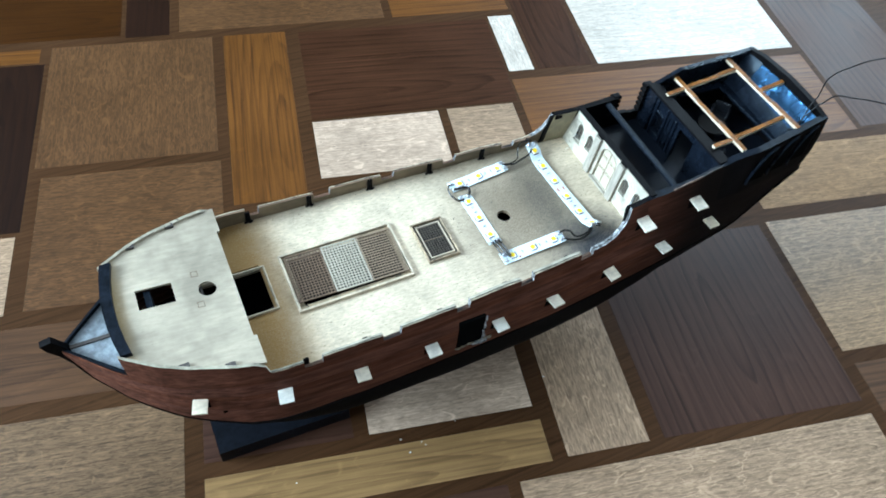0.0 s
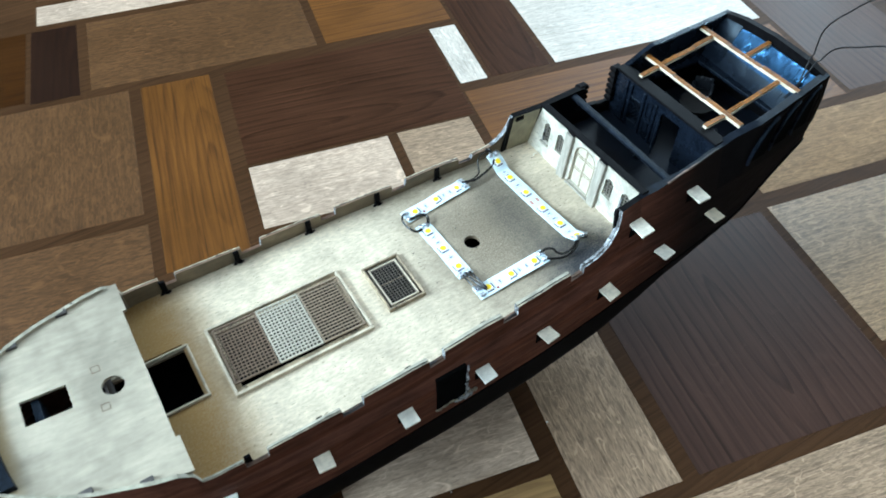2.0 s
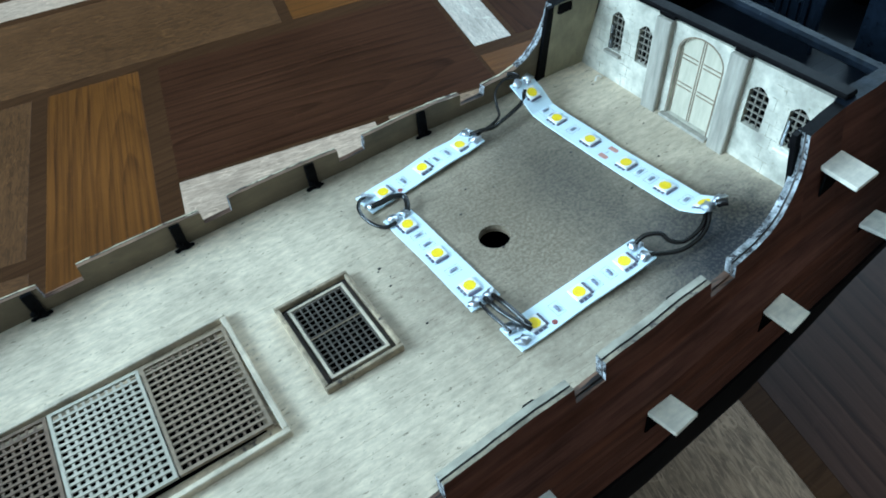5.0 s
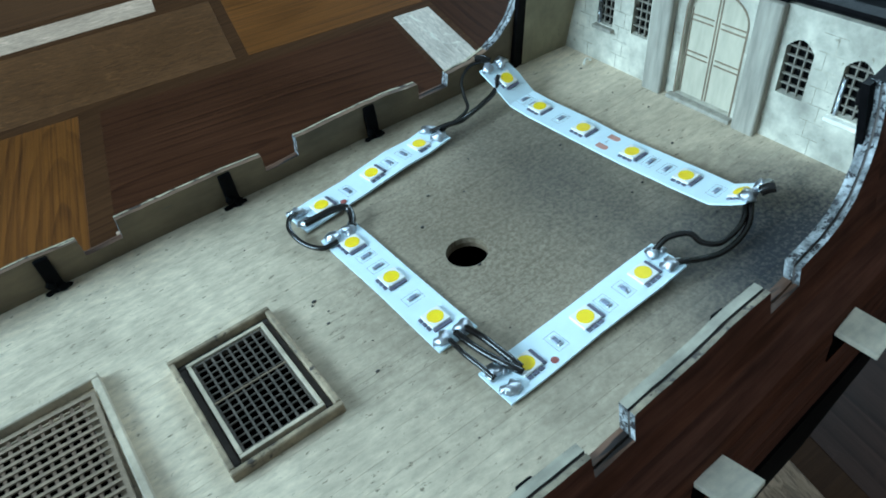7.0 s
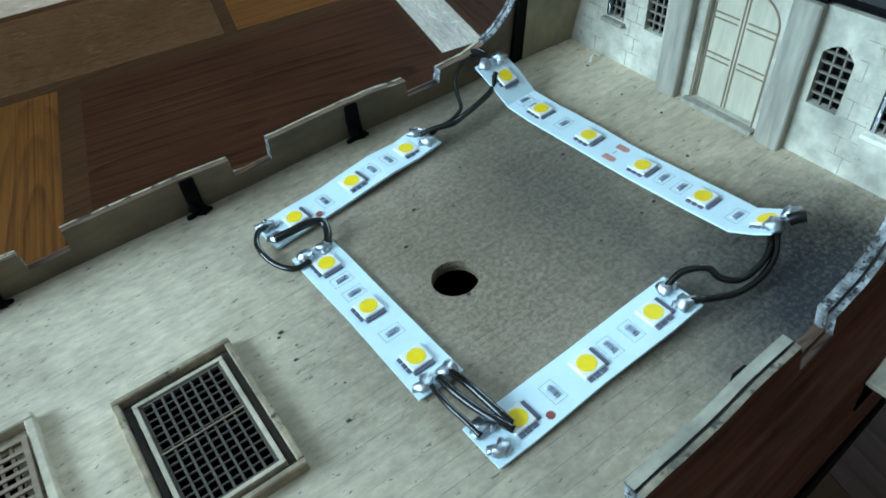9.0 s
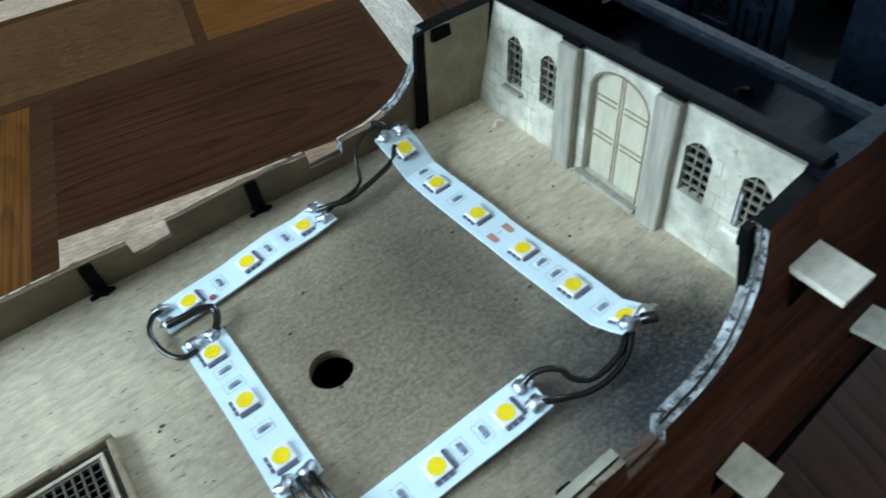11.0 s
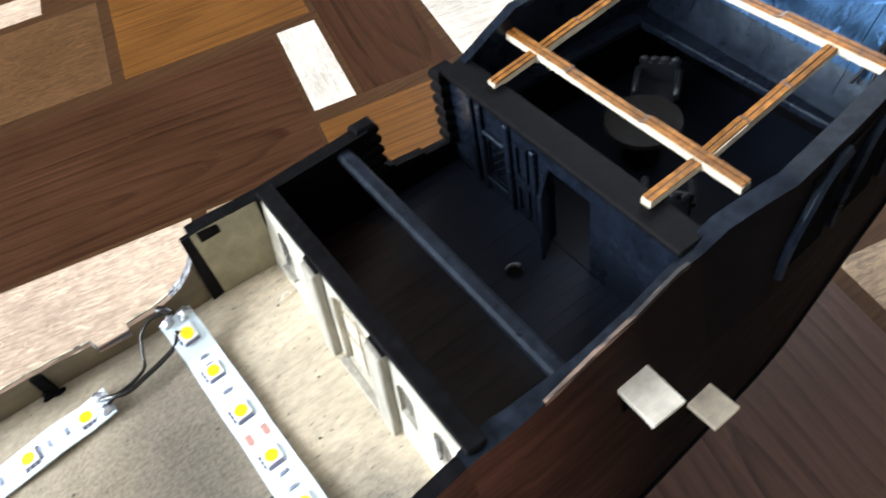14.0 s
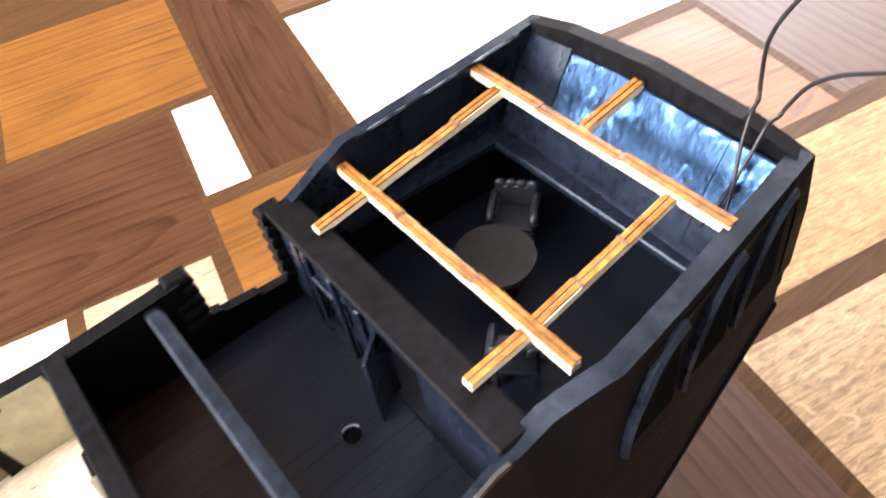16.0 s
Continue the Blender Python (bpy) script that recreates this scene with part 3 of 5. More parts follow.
holed_wall("wall_west", Y0, Y1, WINDOW_W[1], WINDOW_W[3], WINDOW_W[2], WINDOW_W[4], lambda a, b: (X0 * 1000 - 150, X0 * 1000, a * 1000, b * 1000))
holed_wall("wall_east", Y0, Y1, WINDOW_E[1], WINDOW_E[3], WINDOW_E[2], WINDOW_E[4], lambda a, b: (X1 * 1000, X1 * 1000 + 150, a * 1000, b * 1000))

# ---------------------------------------------------------------- floor covering
bm = bmesh.new()
box(bm, X0 * 1000, X1 * 1000, Y0 * 1000, Y1 * 1000, -20, 0)
floor = tagged(finish(bm, "floor", F_BASE), "floor covering printed as brown strips round wooden blocks", "floor", kind="structure")
FLOOR_TURN = -12.0
PIECES = [
    # along, across (start and end in mm on the turned grid), look, grain along the first axis
    ("warm_tan", -387, -216, 232, 415, 0), ("golden", -204, -134, 158, 415, 0), ("warm_tan", -252, -14, 428, 556, 1), ("dim_golden", -470, -316, 428, 556, 1),
    ("dim_dark", -311, -263, 424, 556, 0), ("russet", -119, 108, 264, 412, 1), ("pale", -119, 16, 180, 260, 1), ("tan", 26, 101, 180, 261, 1),
    ("white", 112, 142, 313, 416, 0), ("golden", -4, 142, 428, 600, 1), ("russet", 147, 214, 313, 600, 0), ("white", 221, 479, 313, 482, 1),
    ("golden", 111, 482, 166, 299, 1), ("dark", 489, 620, 170, 482, 0), ("honey", 315, 620, 73, 154, 1), ("sand", 308, 460, -91, 57, 1),
    ("dark", 117, 299, -137, 55, 0), ("tan", 35, 104, -137, 60, 0), ("pale", -114, 19, -91, 30, 1), ("yellow", -238, 22, -138, -103, 1),
    ("warm_tan", -380, -214, 68, 219, 1), ("dim_dark", -480, -392, 155, 388, 0), ("tan", -480, -395, 66, 150, 1), ("mid", -620, -252, -18, 52, 1),
    ("drab", -480, -252, -200, -33, 1), ("dark", -238, -126, -91, 50, 1), ("tan", -8, 300, -290, -149, 1), ("golden", -480, -398, 391, 414, 1),
    ("dark", -238, -18, -290, -149, 1), ("mid", 312, 460, -150, -104, 1), ("pale", -305, -60, 567, 608, 1), ("mid", -305, -60, 620, 720, 1), ("mid", 470, 620, -91, 57, 0),
    ("golden", -620, -492, 66, 300, 0), ("tan", -620, -492, 310, 540, 1), ("tan", 312, 620, -290, -160, 1), ("mid", 221, 479, 492, 600, 1),
]
LOOK = {"tan": F_TAN, "warm_tan": F_TANW, "dim_golden": F_DIM_GOLD, "golden": F_GOLD, "dark": F_DARK, "dim_dark": F_DIM_DARK, "russet": F_RUSSET, "yellow": F_YELLOW, "pale": F_PALE, "white": F_WHITE, "mid": F_MID, "sand": F_SAND, "honey": F_HONEY, "drab": F_DRAB}
GRID = pose(0, 0, 0, 0, 0, FLOOR_TURN)
for look_name, u0, u1, v0, v1, along in PIECES:
    w, h = (u1 - u0, v1 - v0) if along else (v1 - v0, u1 - u0)
    bm = bmesh.new()
    box(bm, -w / 2, w / 2, -h / 2, h / 2, -1, 0.15, bevel=0.12)
    tile = finish(bm, "floor_block", LOOK[look_name], floor)
    tile.matrix_local = GRID @ pose((u0 + u1) / 2 * MM, (v0 + v1) / 2 * MM, 0, 0, 0, 0 if along else 90)

# ---------------------------------------------------------------- the ship: its shape
SHIP = pose(0, 0.0012, 0.137, 0, 0, 0.6)
ship = thing("model_ship", "unfinished wooden model sailing ship with brown hull and black stern", "model ship", SHIP)

W15 = [(-300, 2.5), (-292, 10), (-285, 17), (-274, 28), (-265, 35), (-250, 45), (-235, 52), (-210, 60), (-186, 64.8), (-136, 68), (-60, 68.5), (7, 66.8),
       (58, 63), (103, 59.6), (149, 56), (190, 52.8), (240, 48)]
TUMBLE = [(-300, -0.03), (-190, -0.03), (-136, 0.08), (-60, 0.14), (58, 0.17), (85, 0.2), (110, 0.17), (150, 0.12), (240, 0.06)]
KEEL = [(-300, 2), (-290, -22), (-275, -46), (-252, -64), (-207, -82), (-150, -92), (60, -92), (100, -85), (140, -68), (180, -42), (210, -16), (240, 2)]

FULLNESS = [(-300, 2.0), (-230, 2.5), (-150, 7.0), (60, 7.0), (120, 3.0), (240, 2.0)]


def chine(x):
    """Height at which the upright sides turn under."""
    return -59.0 + 0.0003 * (x + 60) ** 2 + 0.0014 * max(0.0, -150 - x) ** 2


def sheer(x):
    return 0.00035 * (x + 60) ** 2


def half(x, z):
    """Half the outer breadth of the hull."""
    w = lerp(W15, x)
    if z >= -15:
        return w - lerp(TUMBLE, x) * (z + 15)
    zk = lerp(KEEL, x)
    zt = min(chine(x), -15)
    if z >= zt:
        return w
    s = min(1.0, (zt - z) / max(1.0, zt - zk))
    return max(1.5, w * (1 - s ** lerp(FULLNESS, x)))


SLACK = [(-230, 1.0), (-194, 1.0), (-140, 4.0), (-20, 5.0), (35, 3.0), (58, 1.5), (66, -0.3), (120, -1.2), (150, -0.4), (160, 0.0), (240, 0.0)]


PORT_SLACK = [(-90, 0.0), (-56, 0.8), (-10, 1.8), (16, 2.3), (40, 2.3), (62, 2.4), (80, 1.6), (96, 0.8), (107, 1.4), (119, 2.4), (131, 3.0), (146, 4.6),
              (158, 3.8), (173.5, -3.2), (200, -2.2), (225, -1.0), (241, 0.0)]


def edge(x, z, side):
    """The hull's outside on one side: each side's inward lean is fitted to the camera's view."""
    if side > 0:
        lean = lerp(SLACK, x)
    else:
        up = max(0.0, z + 15)
        lean = lerp(PORT_SLACK, x) * (min(1.0, up / 20) if x < 96 else min(1.0, up / 53) ** 2)
    return side * (half(x, z) - lean)


def top_line(x):
    return 3.0 + 0.3 * sheer(x)


def low_line(x):
    return max(chine(x) + lerp([(-300, 0), (-260, -4), (-205, -6), (-150, 5), (-60, 12), (0, 12), (150, 8)], x), lerp(KEEL, x) + 4)


STATIONS = list(range(-300, -240, 6)) + list(range(-240, 241, 10))
STATIONS = sorted(set(STATIONS) | {-297, -291, 235})


def skin(bm, lower, upper, side, rows, xs, mi=0, inset=0.0, thick=1.2):
    """A strip of planking between two lines along the ship, with real thickness."""
    outer, inner = [], []
    for x in xs:
        o, i = [], []
        for r in range(rows + 1):
            z = lower(x) + (upper(x) - lower(x)) * r / rows
            y = abs(edge(x, z, side)) - inset
            o.append(bm.verts.new((x, side * y, z)))
            i.append(bm.verts.new((x, side * max(0.3, y - thick), z)))
        outer.append(o)
        inner.append(i)
    for a in range(len(xs) - 1):
        for r in range(rows):
            bm.faces.new((outer[a][r], outer[a + 1][r], outer[a + 1][r + 1], outer[a][r + 1])).material_index = mi
        bm.faces.new((outer[a][-1], outer[a + 1][-1], inner[a + 1][-1], inner[a][-1])).material_index = mi
        bm.faces.new((outer[a][0], outer[a + 1][0], inner[a + 1][0], inner[a][0])).material_index = mi


# planking: strakes with narrow seams; gun ports are laid on later as black plates
for side in (-1, 1):
    n = 9
    for k in range(n):
        bm = bmesh.new()
        lo = lambda x, k=k: low_line(x) + (top_line(x) - low_line(x)) * (k + 0.004) / n
        hi = lambda x, k=k: low_line(x) + (top_line(x) - low_line(x)) * (k + 0.996) / n
        skin(bm, lo, hi, side, 1, STATIONS, inset=0.05 * ((k * 7) % 3))
        part("strake", bm, M_HULL, ship)
    bm = bmesh.new()
    skin(bm, lambda x: lerp(KEEL, x), lambda x: low_line(x) + 0.3, side, 10, STATIONS, inset=0.8)
    part("lower_hull", bm, M_BOTTOM, ship, "black-painted lower hull side", smooth=True)
    bm = bmesh.new()
    skin(bm, lambda x: low_line(x) - 1.6, lambda x: low_line(x) + 0.2, side, 1, STATIONS, inset=-0.9, thick=2.2)
    part("wale", bm, M_BOTTOM, ship, "dark rubbing strake")

bm = bmesh.new()
keel_pts = [(x, lerp(KEEL, x)) for x in range(-300, 241, 10)]
vs = [[bm.verts.new((x, y, z + 3)) for y in (-2.5, 2.5)] + [bm.verts.new((x, y, max(-97, min(z - 3, -97 if -180 < x < 90 else z - 5)))) for y in (2.5, -2.5)] for x, z in keel_pts]
for a, b in zip(vs, vs[1:]):
    for i in range(4):
        bm.faces.new((a[i], a[(i + 1) % 4], b[(i + 1) % 4], b[i]))
bm.faces.new(vs[0]), bm.faces.new(vs[-1][::-1])
part("keel", bm, M_BLACK, ship, "black keel")


def wall(name, side, profile, z0, thick, mats, label, step=3.0, swell=()):
    """A hull wall above the planking: outside skin, inside face and top edge, by its outline (x, height)."""
    bm = bmesh.new()
    pts = []
    for (xa, za), (xb, zb) in zip(profile, profile[1:]):
        m = max(1, int(abs(xb - xa) / step))
        pts += [(xa + (xb - xa) * i / m, za + (zb - za) * i / m) for i in range(m)]
    pts.append(profile[-1])
    cols = []
    ply = len(mats) > 5
    for x, zt in pts:
        zb = z0(x)
        zi = min(-0.5, zb)
        t = thick + (lerp(swell, x) if swell else 0.0)
        jag = 0.25 * noise.noise(Vector((x * 0.35, side * 5.0, zt)))
        zt = max(zt + jag, zb + 0.2)
        yo, chip = edge(x, zt, side), 0.35 * noise.noise(Vector((x * 0.5, 3.0, side)))
        col = [(x, edge(x, zb, side), zb), (x, yo, zt)]
        if ply:
            col += [(x, yo - side * t * (0.30 + 0.12 * chip), zt + chip * 0.5), (x, yo - side * t * (0.34 + 0.12 * chip), zt - 0.5), (x, yo - side * t * (0.42 + 0.12 * chip), zt - 0.5), (x, yo - side * t * 0.46, zt + 0.1)]
        cols.append([bm.verts.new(c) for c in col + [(x, yo - side * t, zt), (x, edge(x, zi, side) - side * t, zi)]])
    for a, b in zip(cols, cols[1:]):
        rise, run = abs(a[1].co.z - b[1].co.z), abs(a[1].co.x - b[1].co.x)
        lip = 2 if len(mats) < 5 else 3 if rise > 0.55 * run or (ply and a[1].co.x > (38 if side < 0 else 48)) else 4 if a[1].co.z < 6.2 and a[1].co.x < 45 else 2
        inner = lip if not ply or lip != 2 else 6
        seam = 5 if ply and lip != 4 else lip
        for i, mi in ((0, 0), (1, lip), (2, seam), (3, seam), (4, seam), (5, inner), (6, 1)) if ply else ((0, 0), (1, lip), (2, 1)):
            bm.faces.new((a[i], b[i], b[i + 1], a[i + 1])).material_index = mi
    for c in (cols[0], cols[-1]):
        bm.faces.new(c).material_index = 2
    ob = part(name, bm, mats, ship, label, smooth=True)
    ob.data.set_sharp_from_angle(angle=radians(30))
    return ob


RISES = [-160, -108.5, -59.5, -10]
POSTS = {-1: [-170, -132, -80.5, -31.5, 18], 1: [-171, -127, -81, -34, 10]}


def bulwark_line(side):
    """Stepped top of the bulwark with the sweep up to the quarterdeck wall; the two sides differ a little."""
    shift, aft = (-2.6, 0.0) if side > 0 else (0.0, 3.6)
    pts = [(-194, 11.5), (-172, 11.5), (-171.9, 5)]
    for r in RISES:
        r += shift
        pts += [(r - 0.4, 5), (r, 11), (r + 28, 11), (r + 39, 10.2), (r + 39.2, 4.8)]
    return pts + [(39 + shift, 4.8), (39.4 + shift, 9)] + [(x + aft, z) for x, z in ((45, 9.4), (51, 11), (55.5, 13.4), (59.5, 17.6), (62.4, 22.5), (64, 27.5), (64.6, 32.2 if side > 0 else 34))]


for side in (-1, 1):
    wall("bulwark", side, bulwark_line(side), top_line, 1.7, [M_HULL, M_INNER, M_WORN if side < 0 else M_RIM, M_SILVER, M_RAW, M_COAMDARK, M_PLYTOP if side < 0 else M_PLYBROWN],
         "notched bulwark, stained outside, pale inside, chipped top edge", swell=[(-190, 0.2), (-100, 1.2), (-40, 1.9), (63, 1.9)] if side < 0 else [(0, 0.5), (48, 1.3)])
    for x in POSTS[side]:
        bm = bmesh.new()
        y = abs(edge(x, 5, side)) - 1.7 - (lerp([(-190, 0.2), (-100, 1.2), (-40, 1.9)], x) if side < 0 else lerp([(0, 0.5), (48, 1.3)], x))
        box(bm, x - 1.7, x + 1.7, side * y - (1.8 if side > 0 else -0.2), side * y + (0.2 if side > 0 else 1.8), 0, 10.4, bevel=0.3)
        for i in range(5):
            blob(bm, x - 2.2 + 1.1 * i, side * (y - 1.2 - 0.8 * (i % 2)), 0.3 + 0.9 * ((i * 3) % 4) * (i % 2), 1.0, 1.2, 0.9, 0.5 if i % 2 == 0 else 1.3, seed=int(x) + i, rough=0.4)
        part("timberhead", bm, M_BLACK, ship, "short black rail post")
    wall("waist_end_wall", side, [(64.6, 32.2), (84, 33.2)] if side > 0 else [(68.2, 34), (84, 35)], top_line, 4.6 if side > 0 else 3.6, [M_HULL, M_PANEL, M_BLACK], "raised side wall beside the bulkhead, pale inside")
    wall("quarter_wall", side, [(84, 33.2), (121, 34.6)] if side > 0 else [(84, 35), (121, 37), (152, 38.6)], top_line, 4.6 if side > 0 else 2.3,
         [M_HULL, M_BLACK, M_CAP if side < 0 else M_BLACK], "tall side wall of the quarterdeck", swell=() if side > 0 else [(84, 1.5), (93, 3.2), (106, 1.6), (116, 0.4)])
bm = bmesh.new()
QTOP = [(84, 35), (121, 37), (152, 38.6)]
skin(bm, lambda x: lerp(QTOP, x) - 0.75 - 0.5 * noise.noise(Vector((x * 0.3, 0, 2))), lambda x: lerp(QTOP, x) + 0.3, -1, 1, list(range(104, 150, 3)), inset=-0.14, thick=0.9)
part("worn_edge", bm, M_BARE, ship, "edge of bare pinkish wood where the paint is rubbed off")
# low side wall in the gap on the starboard side
wall("low_wall", 1, [(121, 15), (128, 14), (128.1, 12.6), (139, 12), (139.1, 10.6), (152, 10.2)], top_line, 3.2, [M_BLACK, M_BLACK, M_BLACK], "low black side wall with a stepped top")
for side in (-1, 1):
    wall("poop_wall", side, [(152, 38.6), (155.5, 39.4), (164, 44.6), (173.5, 49.8), (196, 51.4), (241, 55.2)], top_line, 3.4 if side > 0 else 5.0, [M_BOTTOM, M_NAVY, M_CAP if side < 0 else M_NAVY], "black side wall of the stern")
    # pale strip in place of the highlight along the worn inner edge
    bm = bmesh.new()
    skin(bm, lambda x: lerp([(174, 48.6), (196, 50.4), (241, 54.2)], x), lambda x: lerp([(174, 49.5), (196, 51.2), (241, 55.0)], x), side, 1, list(range(177, 236, 4)), inset=3.3, thick=0.4)
    if side > 0:
        part("edge_glint", bm, M_EDGE_GLINT, ship, "pale strip standing in for the highlight on the stern wall's worn edge")
    bm = bmesh.new()
    x0 = 60.6 if side > 0 else 64.4
    post_rows = [[bm.verts.new((x + 0.04 * z, edge(x, z, side) - side * d, z)) for x, d in ((x0, 2.7), (x0 + 4, 2.7), (x0 + 4, 4.4), (x0, 4.4))] for z in (0.1, 12, 24, 32.0 if side > 0 else 33.8)]
    for a, b in zip(post_rows, post_rows[1:]):
        for k in range(4):
            bm.faces.new((a[k], a[(k + 1) % 4], b[(k + 1) % 4], b[k]))
    bm.faces.new(post_rows[0]), bm.faces.new(post_rows[-1][::-1])
    part("post", bm, M_BLACK, ship, "black corner post")
    bm = bmesh.new()
    y = edge(70, 32, side) - side * 3.9
    box(bm, 66.4, 72.4, y - 1.0, y + 1.0, 28.2, 32.0, bevel=0.3)
    part("bracket", bm, M_BOTTOM, ship, "small black block under the rail")

# transom
bm = bmesh.new()
rows = [(-3, 42), (20, 46.5), (40, 45.6), (54.6, 43.6), (58.2, 27), (59.8, 0)]
pl = [(-w, z) for z, w in rows] + [(w, z) for z, w in rows[::-1] if w]
prism(bm, pl, 0, 4.5, m=Matrix(((0, 0, 1, 237.5), (1, 0, 0, 0), (0, 1, 0, 0), (0, 0, 0, 1))))
part("transom", bm, M_BLACK, ship, "black stern board with an arched top")
for y0, y1, base, yaw in ((-41.5, -27.05, 21.0, 0.05), (-27.0, 3.95, 20.2, 0.05), (4.0, 24.95, 20.9, 0.05), (25.0, 41.5, 19.4, 0.05)):
    bm = bmesh.new()
    x, z, front_rows, back_rows = 223.0, 25.5, [], []
    ys = [y0 + (y1 - y0) * j / 6 for j in range(7)]
    for k in range(11):
        lean = radians(base + 1.35 * k)
        at_x = [x + yaw * y + 0.25 * noise.noise(Vector((y * 0.12, k * 0.5, y0))) for y in ys]
        front_rows.append([bm.verts.new((px, y, z)) for px, y in zip(at_x, ys)])
        back_rows.append([bm.verts.new((at_x[e] + d, ys[e], z)) for e, d in ((0, 0), (0, 0.9), (6, 0.9), (6, 0))])
        x, z = x + 3.1 * math.sin(lean), z + 3.1 * math.cos(lean)
    for k0, k1 in ((0, 4), (4, 10)):
        for rows in (front_rows, back_rows):
            copies = [[bm.verts.new(v.co) for v in row] for row in rows[k0:k1 + 1]]
            for a, b in zip(copies, copies[1:]):
                for k in range(len(a) - 1):
                    bm.faces.new((a[k], a[k + 1], b[k + 1], b[k])).smooth = rows is front_rows
            if rows is back_rows:
                bm.faces.new(copies[0]), bm.faces.new(copies[-1][::-1])
        piece = bm.copy()
        bmesh.ops.delete(piece, geom=[v for v in piece.verts if not v.link_faces], context="VERTS")
        part("stern_lining" if k0 else "stern_panel", piece, (M_NAVY if y0 > 20 else M_GLOSS) if k0 else M_NAVY, ship,
             ("dull blue-black lining" if y0 > 20 else "glossy varnished black lining with glue smears") if k0 else "blue-black panel below the lining")
        bmesh.ops.delete(bm, geom=list(bm.faces), context="FACES")
    bm.free()


# ---------------------------------------------------------------- decks
def strip_cells(y0, y1, x_lo, x_hi, holes):
    """Pieces of one board between y0 and y1 left over by rectangular and round holes; each a polygon."""
    spans = [(x_lo, x_hi, None, None)]
    for h in holes:
        out = []
        for a, b, ca, cb in spans:
            if len(h) == 4:
                hx0, hx1, hy0, hy1 = h
                if y1 <= hy0 + 1e-6 or y0 >= hy1 - 1e-6 or hx1 <= a or hx0 >= b:
                    out.append((a, b, ca, cb))
                    continue
                if hx0 > a:
                    out.append((a, hx0, ca, None))
                if hx1 < b:
                    out.append((hx1, b, None, cb))
            else:
                cx, cy, r = h
                if y1 <= cy - r or y0 >= cy + r or cx + r <= a or cx - r >= b:
                    out.append((a, b, ca, cb))
                    continue
                out.append((a, cx, ca, h))
                out.append((cx, b, h, cb))
        spans = out
    polys = []
    for a, b, ca, cb in spans:
        ys = [y0 + (y1 - y0) * i / 20 for i in range(21)]
        arc = lambda c, y: math.sqrt(max(0.0, c[2] ** 2 - (y - c[1]) ** 2))
        left = [(a + (arc(ca, y) if ca else 0), y) for y in (ys if ca else (y0, y1))]
        right = [(b - (arc(cb, y) if cb else 0), y) for y in (ys if cb else (y0, y1))]
        polys.append(left + right[::-1])
    return polys


def sheet(bm, outer, holes, z0, z1, m=None, mi=0):
    """A flat board with openings cut through it."""
    loops = [[bm.verts.new((x, y, z0)) for x, y in loop] for loop in [outer] + holes]
    edges = [bm.edges.new((l[i], l[(i + 1) % len(l)])) for l in loops for i in range(len(l))]
    r = bmesh.ops.triangle_fill(bm, use_beauty=True, use_dissolve=False, edges=edges)
    fs = [g for g in r["geom"] if isinstance(g, bmesh.types.BMFace)]
    up = bmesh.ops.extrude_face_region(bm, geom=fs)
    top = [g for g in up["geom"] if isinstance(g, bmesh.types.BMVert)]
    for v in top:
        v.co.z += z1 - z0
    if m is not None:
        bm.verts.index_update()
        for v in top + [v for l in loops for v in l]:
            v.co = m @ v.co


def circle(x, y, r, n=24):
    return [(x + r * math.cos(2 * math.pi * i / n), y + r * math.sin(2 * math.pi * i / n)) for i in range(n)]


def rect(x0, x1, y0, y1):
    return [(x0, y0), (x1, y0), (x1, y1), (x0, y1)]


GRATE_S = (-66.2, -47.2, -16.6, 12.8)
GRATE_L = (-157.5, -84.5, -20.8, 18.4)
HATCH_F = (-214, -175.5, -15.2, 18.6)
cuts = sorted({-16.6, 12.8, -20.8, 18.4, -15.2} | {round(-62 + 4.0 * i, 2) for i in range(32)})
rng = random.Random(4)
boards = []
for a, b in zip(cuts, cuts[1:]):
    mid = max(abs(a), abs(b))
    inside = [x for x in range(-214, 85, 2) if abs(edge(x, 0, 1 if a > 0 else -1)) - 2.6 > mid - 1.5]
    if inside:
        boards += [(p, b - a) for p in strip_cells(a + 0.022, b - 0.022, max(-214, min(inside)), min(84, max(inside)), [GRATE_S, GRATE_L, HATCH_F, (0, -0.8, 5.0)])]
bm = bmesh.new()
xs = list(range(-206, 84, 8)) + [84]
sheet(bm, [(-214, edge(-214, 0, -1) + 2.8)] + [(x, edge(x, 0, -1) + 2.8) for x in xs] + [(x, edge(x, 0, 1) - 2.8) for x in xs[::-1]]
      + [(-214, edge(-214, 0, 1) - 2.8), (-214, 18.6), (-175.5, 18.6), (-175.5, -15.2), (-214, -15.2)], [rect(*GRATE_S), rect(*GRATE_L), circle(0, -0.8, 5.0)], -2.8, -1.7)
deck = part("deck", bm, M_LINE, ship, "pale planked main deck")
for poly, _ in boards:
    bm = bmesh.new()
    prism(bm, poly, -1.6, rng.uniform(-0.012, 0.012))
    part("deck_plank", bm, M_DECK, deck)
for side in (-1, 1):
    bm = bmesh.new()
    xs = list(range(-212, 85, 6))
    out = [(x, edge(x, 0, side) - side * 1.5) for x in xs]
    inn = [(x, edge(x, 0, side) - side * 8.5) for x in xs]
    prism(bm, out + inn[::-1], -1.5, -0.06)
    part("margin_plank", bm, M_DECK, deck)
# black sheet under the openings, its colour standing in for the unlit hold
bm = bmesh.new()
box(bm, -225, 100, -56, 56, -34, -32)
part("hold_floor", bm, M_PAINTED_DARK, ship, "black sheet standing in for the unlit inside of the hull")

